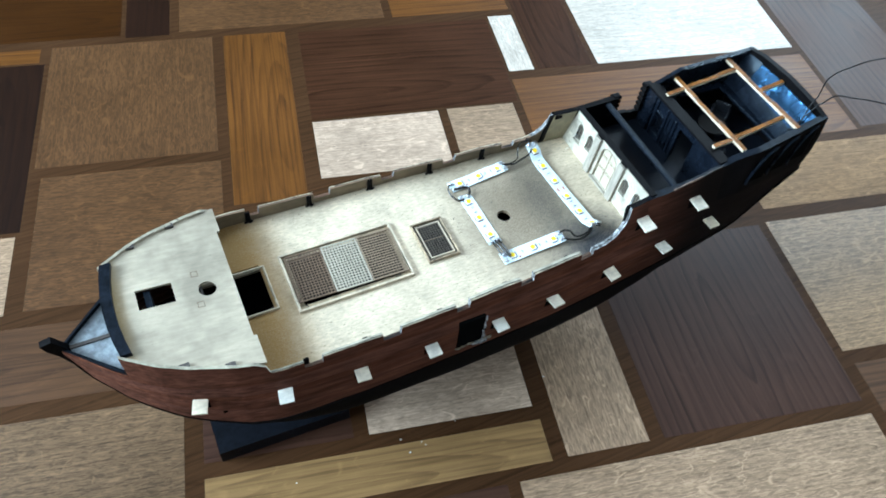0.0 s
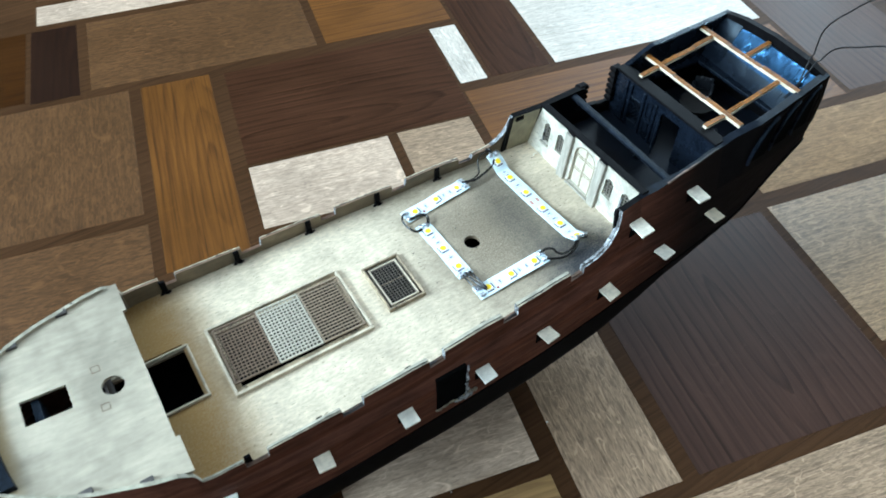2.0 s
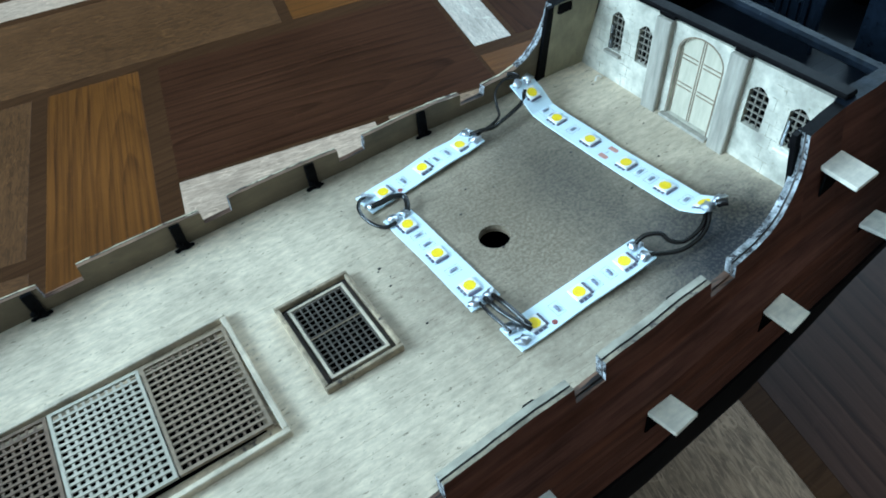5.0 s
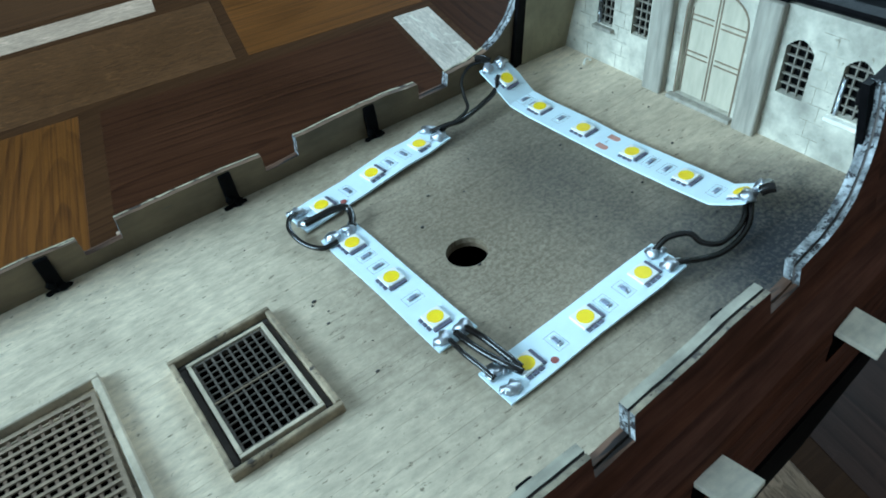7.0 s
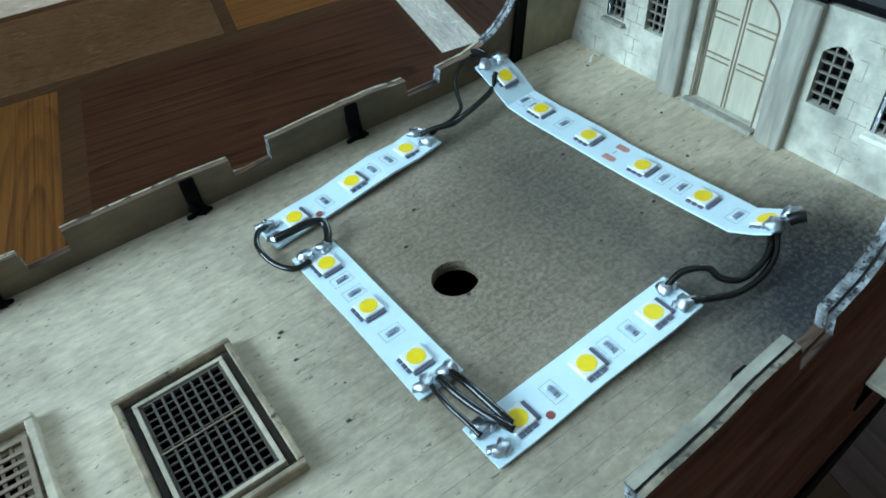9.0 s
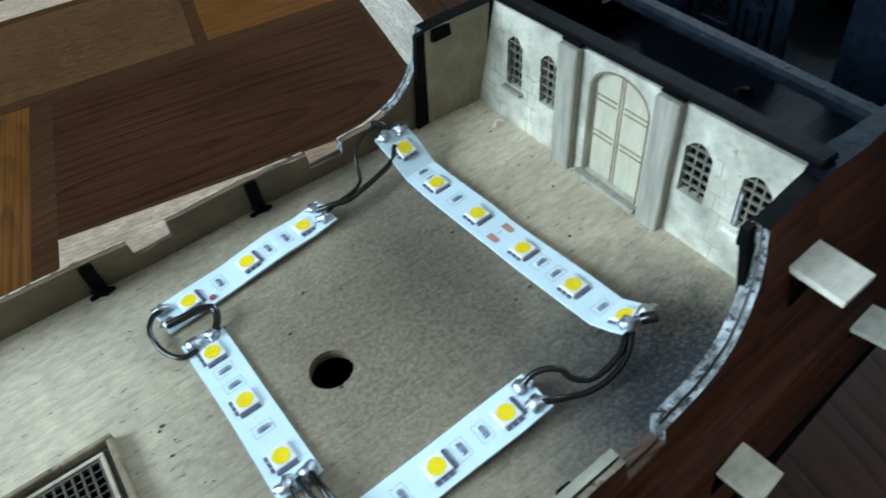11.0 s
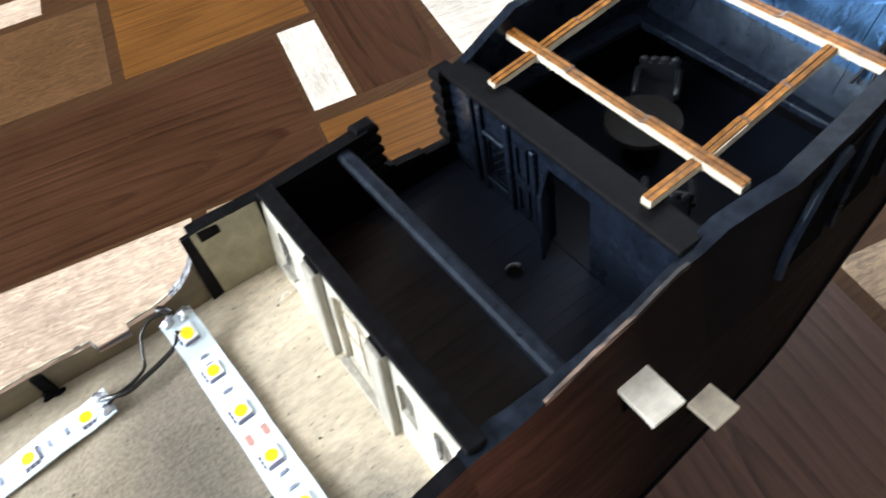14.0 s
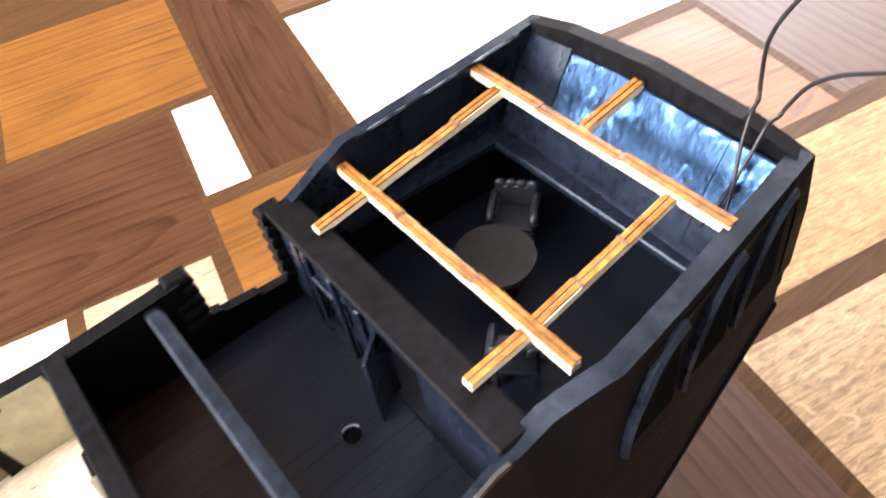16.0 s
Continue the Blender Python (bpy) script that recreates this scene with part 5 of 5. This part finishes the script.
for side in (-1, 1):
    bm = bmesh.new()
    ps = [(x, side * (half(x, 26) - 3.2)) for x in range(160, 238, 6)]
    qs = [(x, side * (half(x, 26) - 9.5)) for x in range(160, 238, 6)]
    prism(bm, ps + qs[::-1], 23, 25)
    part("cabin_shelf", bm, M_NAVY, ship, "dark ledge along the inside of the cabin wall")
    bm = bmesh.new()
    ps = [(x, side * (half(x, 12) - 3.4)) for x in range(160, 238, 6)]
    qs = [(x, side * (half(x, 12) - 5.0)) for x in range(160, 238, 6)]
    prism(bm, ps + qs[::-1], 1, 16)
    part("cabin_lining", bm, M_BLACK, ship, "black inner lining")
bm = bmesh.new()
box(bm, 218.5, 236.4, -39, 39, 22.6, 25.2, bevel=0.4)
part("stern_bench", bm, M_NAVY, ship, "dark ledge along the stern")

# stern galleries on the hull sides: swept mouldings and arched windows
def gallery_at(t, f, x0, x1, zb, zt):
    """Swept brow of a gallery window: rises from its fore foot and levels out aft."""
    a = 0.5 * math.pi * t
    return x1 - (x1 - x0) * math.cos(a) * f, zb + (zt - zb) * math.sin(a) * f


for side in (-1, 1):
    xs = list(range(162, 240, 6))
    bm = bmesh.new()
    skin(bm, lambda x: 44.3 + (x - 176) * 0.13, lambda x: 45.6 + (x - 176) * 0.13, side, 1, xs[3:], inset=-0.5, thick=1.2)
    gallery = part("stern_gallery", bm, M_BLACK, ship, "black swept mouldings of the stern gallery")
    for shape in ((173.5, 192, 18, 48.4), (194, 212.5, 20, 50.4), (214.5, 233, 22, 52.4)):
        bm = bmesh.new()
        n = 12
        grid = [[bm.verts.new((x, edge(x, z, side) + side * d, z)) for f, d in ((1.0, -0.3), (1.0, 1.2), (0.96, 2.0), (0.92, 1.3), (0.92, -0.3)) for x, z in (gallery_at(i / n, f, *shape),)] for i in range(n + 1)]
        for a, b in zip(grid, grid[1:]):
            for k in range(5):
                bm.faces.new((a[k], a[(k + 1) % 5], b[(k + 1) % 5], b[k]))
        bm.faces.new(grid[0]), bm.faces.new(grid[-1][::-1])
        brow = part("gallery_brow", bm, M_NAVY, gallery, "swept black brow over a gallery window", smooth=False)
        # black plate laid on the wall as the shade of a recess
        bm = bmesh.new()
        pl = [gallery_at(i / n, 0.94, *shape) for i in range(n + 1)] + [(shape[1], shape[2])]
        lo = [bm.verts.new((x, edge(x, z, side) - side * 0.3, z)) for x, z in pl]
        hi = [bm.verts.new((x, edge(x, z, side) + side * 0.35, z)) for x, z in pl]
        bm.faces.new(hi), bm.faces.new(lo[::-1])
        for k in range(len(pl)):
            bm.faces.new((lo[k], lo[(k + 1) % len(pl)], hi[(k + 1) % len(pl)], hi[k]))
        part("window_shade_plate", bm, M_PAINTED_DARK, brow, "black plate standing in for a shaded window recess")

# ---------------------------------------------------------------- scorched veneer frame lying in the stern
def bar(parent, a, b, w=2.9, h=2.4, name="bar"):
    a, b = Vector(a), Vector(b)
    d = b - a
    L = d.length
    m = Matrix.Translation(a) @ d.to_track_quat("X", "Z").to_matrix().to_4x4()
    bm = bmesh.new()
    box(bm, 0, L, -w / 2, w / 2, -h, -0.35, 0, m)
    ob = part(name, bm, M_GILT_SIDE, parent, "pale bar with a scorched grooved top")
    bm = bmesh.new()
    # the veneer lies in short lengths that do not quite line up, with scorched joints
    cuts = [0.0, L] if L < 25 else [0.0, L * 0.31, L * 0.64, L]
    for k, (c0, c1) in enumerate(zip(cuts, cuts[1:])):
        jog, lift = 0.35 * ((k * 2 + int(L)) % 3 - 1), 0.25 * ((k + int(L)) % 2)
        box(bm, c0 + 0.25, c1 - 0.25, -w / 2 + jog, -0.22 + jog, -0.34, lift, 0, m)
        box(bm, c0 + 0.25, c1 - 0.25, 0.22 + jog, w / 2 + jog, -0.34, lift, 0, m)
    part("veneer", bm, M_GILT_TOP, ob, "scorched golden veneer")
    bm = bmesh.new()
    box(bm, 0, L, -0.2, 0.2, -0.34, -0.1, 0, m)
    for c in cuts[1:-1]:
        box(bm, c - 0.45, c + 0.45, -w / 2 - 0.2, w / 2 + 0.2, -0.33, 0.2, 0, m, bevel=0.1)
    part("groove", bm, M_GILT_LINE, ob, "dark scorched groove and joints")
    return ob


frame_part = part("top_frame", (lambda b: (box(b, 170.5, 173.5, 31.2, 34.2, 39.0, 40.2, bevel=0.2), box(b, 170.5, 173.5, -28.8, -25.8, 39.4, 40.4, bevel=0.2), b)[2])(bmesh.new()),
                  M_GILT_SIDE, ship, "open frame of pale bars with scorched golden tops")
for a, b in (((171.6, 45.4, 43.2), (171.4, -40.2, 43.4)), ((217, 42.5, 51.0), (214.4, -43.2, 53.2)), ((154.6, 32.2, 41.4), (170.2, 32.8, 42.4)), ((173, 32.8, 42.6), (215.6, 30.2, 50.6)),
             ((153.4, -27.4, 41.9), (170.0, -27.2, 42.8)), ((172.8, -27.2, 43.0), (213.2, -28.0, 52.2)), ((218, 2.2, 51.6), (237.0, 1.4, 55.2))):
    bar(frame_part, a, b)

# ---------------------------------------------------------------- cabin furniture
CABIN = SHIP @ pose(0.0, 0.0, 1.2 * MM)
table = thing("round_table", "small round black table in the stern cabin", "table", CABIN @ pose(0.193, 0.0105, 0))
bm = bmesh.new()
disc(bm, 0, 0, 11.6, 13.8, 15.6, 36)
part("tabletop", bm, M_TABLE, table)
bm = bmesh.new()
disc(bm, 0, 0, 1.8, 1.5, 13.8, 12)
disc(bm, 0, 0, 6, 0, 1.5, 20)
part("pedestal", bm, M_BLACK, table)


def chair():
    c = thing("cabin_chair", "small black armchair at the cabin table", "chair", group="cabin chairs")
    bm = bmesh.new()
    box(bm, -5.5, 5.5, -6.2, 6.2, 7, 8.8, bevel=0.6)
    part("seat", bm, M_CHAIR, c)
    bm = bmesh.new()
    box(bm, 4.0, 5.8, -6.2, 6.2, 8.6, 17.0, bevel=0.7)
    for i in range(4):
        blob(bm, 4.9, -4.8 + 3.2 * i, 17.0, 1.9, 0.55, 1, 0.9, seed=i)
    part("backrest", bm, M_CHAIR, c)
    for y in (-6.4, 6.4):
        bm = bmesh.new()
        tube(bm, [(4.6, y, 13.6), (1.5, y, 14.2), (-2.6, y, 13.9), (-5.0, y, 12.6), (-5.2, y, 10.6), (-3.4, y, 9.8), (-2.6, y, 11.2)], 1.1, 8)
        part("armrest", bm, M_CHAIR, c)
        for x in (-4.6, 4.6):
            bm = bmesh.new()
            box(bm, x - 0.8, x + 0.8, y * 0.85 - 0.8, y * 0.85 + 0.8, 0, 7, bevel=0.15)
            part("leg", bm, M_CHAIR, c)
    return c


first = chair()
first.matrix_world = CABIN @ pose(0.2115, 0.0225, 0, 0, 0, 38)
copy_thing(first, CABIN @ pose(0.1785, -0.0135, 0, 0, 0, 222))

# ---------------------------------------------------------------- stand
stand = thing("display_stand", "blue-black wooden stand under the ship model", "stand", pose(0, 0.0012, 0, 0, 0, 0.6))
bm = bmesh.new()
prism(bm, [(-239, -42), (-140, -46), (-140, 46), (-239, 42)], 0.2, 14.8)
part("fore_board", bm, M_STAND, stand)
bm = bmesh.new()
box(bm, -140.5, 95, -9, 9, 0.4, 14.4, bevel=0.8)
part("spine", bm, M_STAND, stand)
for x in (-165, -60, 60):
    bm = bmesh.new()
    box(bm, x - 6, x + 6, -8.9, 8.9, 14.4, 40.1, bevel=0.5)
    part("cradle_block", bm, M_STAND, stand)


# ---------------------------------------------------------------- lamp strips on the deck
DECK = pose(0, 0, 0.137)


def strip(label, path, lamps, chips, pads=(), copper=(), dots=()):
    """A flexible lamp strip: a board bent along path with lamp housings, small components and solder."""
    t = thing("led_strip", label, "light strip", DECK, group="lamp strips on the deck")
    P = [Vector(p) for p in path]

    def at(q):
        """Place and turn on the board nearest to q."""
        q, best = Vector(q), None
        for a, b in zip(P, P[1:]):
            d = b - a
            u = max(0.0, min(1.0, (q - a).dot(d) / d.length_squared))
            c = a + d * u
            if best is None or (q - c).length < best[0]:
                best = ((q - c).length, c, d.normalized())
        _, c, d = best
        side = Vector((0, 0, 1)).cross(d).normalized()
        up = d.cross(side)
        return Matrix(((d.x, side.x, up.x, c.x), (d.y, side.y, up.y, c.y), (d.z, side.z, up.z, c.z), (0, 0, 0, 1)))

    bm = bmesh.new()
    rows = []
    for i, p in enumerate(P):
        d = (P[min(i + 1, len(P) - 1)] - P[max(i - 1, 0)]).normalized()
        side = Vector((0, 0, 1)).cross(d).normalized()
        w = 4.9 + 0.12 * math.sin(i * 2.1)
        rows.append([bm.verts.new(p + side * s + Vector((0, 0, h))) for s, h in ((-w, 0), (w, 0), (w, -0.55), (-w, -0.55))])
    for a, b in zip(rows, rows[1:]):
        for k in range(4):
            bm.faces.new((a[k], a[(k + 1) % 4], b[(k + 1) % 4], b[k]))
    bm.faces.new(rows[0]), bm.faces.new(rows[-1][::-1])
    part("circuit_board", bm, M_PCB, t, "white flexible circuit board")
    for q in lamps:
        m = at(q)
        bm = bmesh.new()
        box(bm, -2.4, 2.4, -2.4, 2.4, 0, 0.7, m=m, bevel=0.2)
        h = part("lamp_housing", bm, M_LED, t, "square white lamp housing")
        bm = bmesh.new()
        disc(bm, 0, 0, 1.85, 0.65, 0.76, 24, m=m)
        part("phosphor", bm, M_PHOS, h, "round yellow phosphor")
        # purple-grey bar in place of the shadow beside the housing
        bm = bmesh.new()
        box(bm, 2.45, 3.3, -2.5, 2.2, 0, 0.4, m=m, bevel=0.1)
        part("housing_shade_bar", bm, M_LEAD_AND_SHADE, h, "purple-grey bar standing in for the shadow of the housing")
        for x in (-1.5, 0, 1.5):
            bm = bmesh.new()
            box(bm, x - 0.55, x + 0.55, -3.2, -2.45, 0, 0.3, m=m)
            part("lamp_lead", bm, M_LEAD_AND_SHADE, h)
    for q in chips:
        m = at(q)
        bm = bmesh.new()
        box(bm, -0.55, 0.55, -0.8, 0.8, 0.01, 0.36, m=m, bevel=0.12)
        c = part("resistor", bm, M_CHIP, t, "tiny dark resistor")
        bm = bmesh.new()
        for a in ((-1.5, 1.5, -2.3, -2.2), (-1.5, 1.5, 2.2, 2.3), (-1.5, -1.4, -2.2, 2.2), (1.4, 1.5, -2.2, 2.2)):
            box(bm, a[0], a[1], a[2], a[3], 0.0, 0.03, m=m)
        part("printed_outline", bm, M_INK, c, "thin printed outline")
        for s in (-1, 1):
            bm = bmesh.new()
            box(bm, -0.6, 0.6, s * 1.1 - 0.28, s * 1.1 + 0.28, 0.0, 0.28, m=m, bevel=0.08)
            part("resistor_end", bm, M_SOLDER, c, "bright metal end of a resistor")
    for q in dots:
        m = at(q)
        bm = bmesh.new()
        disc(bm, 4.8, -3.1, 0.85, 0.0, 0.18, 16, m=m)
        part("copper_dot", bm, M_DOT, t, "round reddish copper spot")
    for q in copper:
        m = at(q)
        for s in (-2.4, 2.4):
            bm = bmesh.new()
            prism(bm, [(1.4 * q + 0.9 * math.cos(a), s + 0.9 * math.sin(a)) for q, a in [(1, radians(-90 + 30 * k)) for k in range(7)] + [(-1, radians(90 + 30 * k)) for k in range(7)]], 0, 0.06, m=m)
            part("copper_pad", bm, M_COPPER, t, "oval copper cutting pad")
        bm = bmesh.new()
        box(bm, -0.12, 0.12, -0.7, 0.7, 0, 0.04, m=m)
        part("printed_mark", bm, M_INK, t)
    for q in pads:
        m = at(q)
        for i, s in enumerate((-2.6, 2.6)):
            bm = bmesh.new()
            c = m @ Vector((0, s, 0.5))
            blob(bm, c.x, c.y, c.z, 1.6, 1.25, 0.95, 0.75, seed=i + len(bpy.data.objects), rough=0.8)
            d = m @ Vector((1.5 if i else -1.3, s * 0.6, 0.35))
            blob(bm, d.x, d.y, d.z, 0.9, 1.2, 1.0, 0.7, seed=i + 3, rough=0.8)
            part("solder_joint", bm, M_SOLDER, t, "lump of shiny solder", smooth=True)
    return t


def between(a, b, f):
    return tuple(u + (v - u) * f for u, v in zip(a, b))


A1, A2, A3 = (-18.0, 38.7, 1.2), (-1.5, 40.6, 1.6), (15.2, 42.5, 1.5)
B1, B2, B3 = (-19.2, 20.8, 0.9), (-18.4, 4.3, 0.9), (-17.8, -12.3, 0.9)
C1, C2, C3 = (-11.4, -34.4, 1.0), (5.1, -33.6, 1.5), (22.0, -33.2, 2.4)
D1, D2, D3, D4, D5, D6 = (49.2, 45.7, 6.0), (50.0, 32.2, 1.8), (51.1, 15.7, 1.8), (52.1, -1.0, 1.8), (53.1, -17.5, 2.6), (54.0, -33.0, 4.4)
strip("white strip with three yellow lamps along the deck", [(-26.0, 37.8, 1.0), A1, (-8, 39.8, 1.2), A2, (7, 41.6, 2.0), A3, (22.6, 43.4, 2.2)], [A1, A2, A3],
      [between(A1, A2, 0.5), between(A2, A3, 0.36), between(A2, A3, 0.66)], pads=[(-24.2, 38.0, 1.2), (20.6, 43.1, 1.8)], dots=[A1])
strip("white strip with three yellow lamps across the deck", [(-19.6, 27.6, 1.0), B1, B2, B3, (-17.5, -20.2, 1.0)], [B1, B2, B3],
      [between(B1, B2, 0.36), between(B1, B2, 0.66), between(B2, B3, 0.5)], pads=[(-19.5, 25.8, 1.0), (-17.5, -18.4, 1.0)])
strip("white strip with three yellow lamps along the deck", [(-19.6, -34.8, 1.0), C1, C2, (14, -33.4, 2.0), C3, (30.0, -33.0, 3.0)], [C1, C2, C3],
      [between(C1, C2, 0.5), between(C2, C3, 0.34), between(C2, C3, 0.66)], pads=[(-17.2, -34.7, 1.0), (28.0, -33.0, 2.6)], dots=[C1])
strip("long bent white strip with six yellow lamps before the bulkhead", [(48.6, 51.6, 9.0), D1, (49.6, 39.6, 2.2), D2, D3, (51.6, 7.4, 1.6), D4, D5, (53.6, -27.5, 3.2), (54.0, -33.0, 6.2), (54.2, -36.2, 8.4)],
      [D1, D2, D3, D4, D5, (54.0, -32.4, 5.9)], [between(D1, D2, 0.55), between(D1, D2, 0.8), between(D2, D3, 0.5), between(D4, D5, 0.36), between(D4, D5, 0.66), between(D5, D6, 0.55)],
      pads=[(48.7, 50.6, 8.6), (54.2, -35.6, 8.0)], copper=[between(D3, D4, 0.5)])


def wire(label, pts, r=0.66, m=DECK, name="wire", finish_of=M_WIRE):
    bm = bmesh.new()
    tube(bm, pts, r, 8)
    ob = finish(bm, name, finish_of, smooth=True)
    ob.matrix_world = m
    return tagged(ob, label, "wire", group="lamp strip wires")


wire("short dark wire looping between two lamp strips", [(-24.2, 40.2, 2.0), (-27.0, 38.6, 2.6), (-28.9, 35.0, 2.2), (-28.4, 29.0, 1.5), (-25.6, 24.2, 1.3), (-21.6, 23.4, 1.8)])
wire("short dark wire crossing the end of a strip", [(-24.8, 34.4, 2.2), (-21.0, 33.2, 3.2), (-17.0, 32.6, 3.5), (-14.2, 31.4, 3.0), (-14.6, 28.5, 2.2), (-16.4, 25.6, 1.8)], 0.95)
wire("short dark wire between two lamp strips", [(-17.2, -19.0, 1.8), (-17.0, -24.0, 2.4), (-16.2, -28.5, 2.6), (-14.8, -33.0, 2.6), (-13.4, -36.0, 2.0)], 0.8)
wire("short dark wire between two lamp strips", [(-14.8, -19.4, 1.8), (-14.4, -24.5, 3.0), (-14.0, -29.0, 3.2), (-13.6, -32.2, 3.0), (-13.0, -35.0, 2.2)], 0.8)
wire("tinned wire end between two lamp strips", [(-19.2, -19.6, 1.6), (-19.4, -25.0, 2.2), (-18.9, -30.0, 2.4), (-18.4, -33.4, 1.8)], 0.6)
wire("dark wire looping up from a lamp strip", [(27.6, -30.6, 3.2), (31.2, -31.2, 5.8), (34.8, -33.8, 6.6), (36.2, -36.2, 4.8), (39.6, -38.2, 3.6), (44.2, -38.4, 4.0), (48.4, -37.4, 4.8), (51.6, -35.2, 5.8)], 0.7)
wire("dark wire looping from a lamp strip", [(27.8, -35.4, 3.2), (30.4, -37.0, 3.6), (33.6, -38.0, 2.6), (38.6, -39.6, 2.2), (44.0, -39.8, 2.8), (48.8, -38.6, 4.2), (52.6, -35.8, 6.4)], 0.7)
wire("dark wire between two lamp strips by the bulwark", [(20.6, 44.4, 2.4), (24.4, 41.8, 4.0), (28.2, 40.4, 4.2), (33.0, 41.8, 3.8), (38.5, 43.4, 3.8), (44.0, 44.8, 4.8), (47.4, 47.2, 7.4)], 0.75)
wire("thin dark wire rising to the end of a lamp strip", [(20.6, 41.2, 2.4), (25.0, 42.6, 3.0), (30.0, 43.4, 3.0), (34.4, 45.4, 3.4), (36.2, 49.4, 5.2), (38.4, 52.8, 7.8), (42.6, 54.2, 9.8), (47.0, 53.4, 9.8)], 0.5)


for pts in ([(54.4, -36.4, 8.6), (55.4, -37.4, 9.4), (56.4, -38.4, 9.8)], [(48.4, 52.2, 9.4), (47.0, 54.0, 10.4), (45.6, 55.4, 10.4)]):
    wire("short black sleeve at the end of a lamp strip", pts, 1.25, name="wire_sleeve")

# ---------------------------------------------------------------- supply cables at the stern
for label, pts in (("thin dark supply cable rising from the stern", [(224, -32, 38), (229, -30, 47), (233, -27.5, 55), (237.0, -25.8, 61.2), (240.6, -24.8, 63.0), (241.2, -23.9, 68), (240, -24.2, 78), (240.4, -27.2, 87), (241, -33, 96), (243, -46, 113), (262, -76, 138),
                                                                     (320, -112, 150), (420, -140, 118), (520, -160, 30), (580, -172, -136.4), (760, -200, -136.4)]),
                   ("thin dark supply cable looping out from the stern", [(224, -27, 36), (228, -29, 44), (233, -30, 54), (237.4, -29.9, 60.2), (241.6, -30.0, 60.4), (242.6, -30.6, 62.8), (242.4, -34.0, 70), (242, -39.6, 75.6), (240, -49, 82), (236, -62, 92), (236, -84, 104),
                                                                          (252, -122, 116), (322, -160, 106), (430, -186, 40), (540, -205, -136.4), (740, -240, -136.4)])):
    wire(label, pts, 0.5, name="supply_cable", finish_of=M_CABLE)

# ---------------------------------------------------------------- crumbs on the floor
bm = bmesh.new()
crumbs = random.Random(11)
for i in range(9):
    x, y = crumbs.uniform(-215, 25), crumbs.uniform(-115, -72)
    blob(bm, x, y, 0.9, crumbs.uniform(0.35, 0.9), crumbs.uniform(0.7, 1.8), 1, 0.6, seed=i, sub=1, rough=0.5)
tagged(finish(bm, "crumbs", M_DUST), "pale crumbs and sanding dust on the floor", "dust", kind="stuff")

# ---------------------------------------------------------------- shaving and crumbs on the deck
bm = bmesh.new()
tube(bm, [(76.4, 42.2, 0.6), (77.6, 43.0, 1.3), (78.8, 43.2, 1.2), (79.8, 42.6, 0.6)], 0.35, 6)
shaving = finish(bm, "wood_shaving", M_LID)
shaving.matrix_world = DECK
tagged(shaving, "small curled white wood shaving lying on the deck", "shaving")
bm = bmesh.new()
for i in range(40):
    blob(bm, crumbs.uniform(-45, 75), crumbs.uniform(-44, 42), 0.15, crumbs.uniform(0.15, 0.4), crumbs.uniform(0.8, 1.6), 1, 0.6, seed=i, sub=1, rough=0.5)
grit = finish(bm, "deck_grit", M_COAMDARK)
grit.matrix_world = DECK
tagged(grit, "tiny dark crumbs scattered on the pale deck", "dust", kind="stuff")
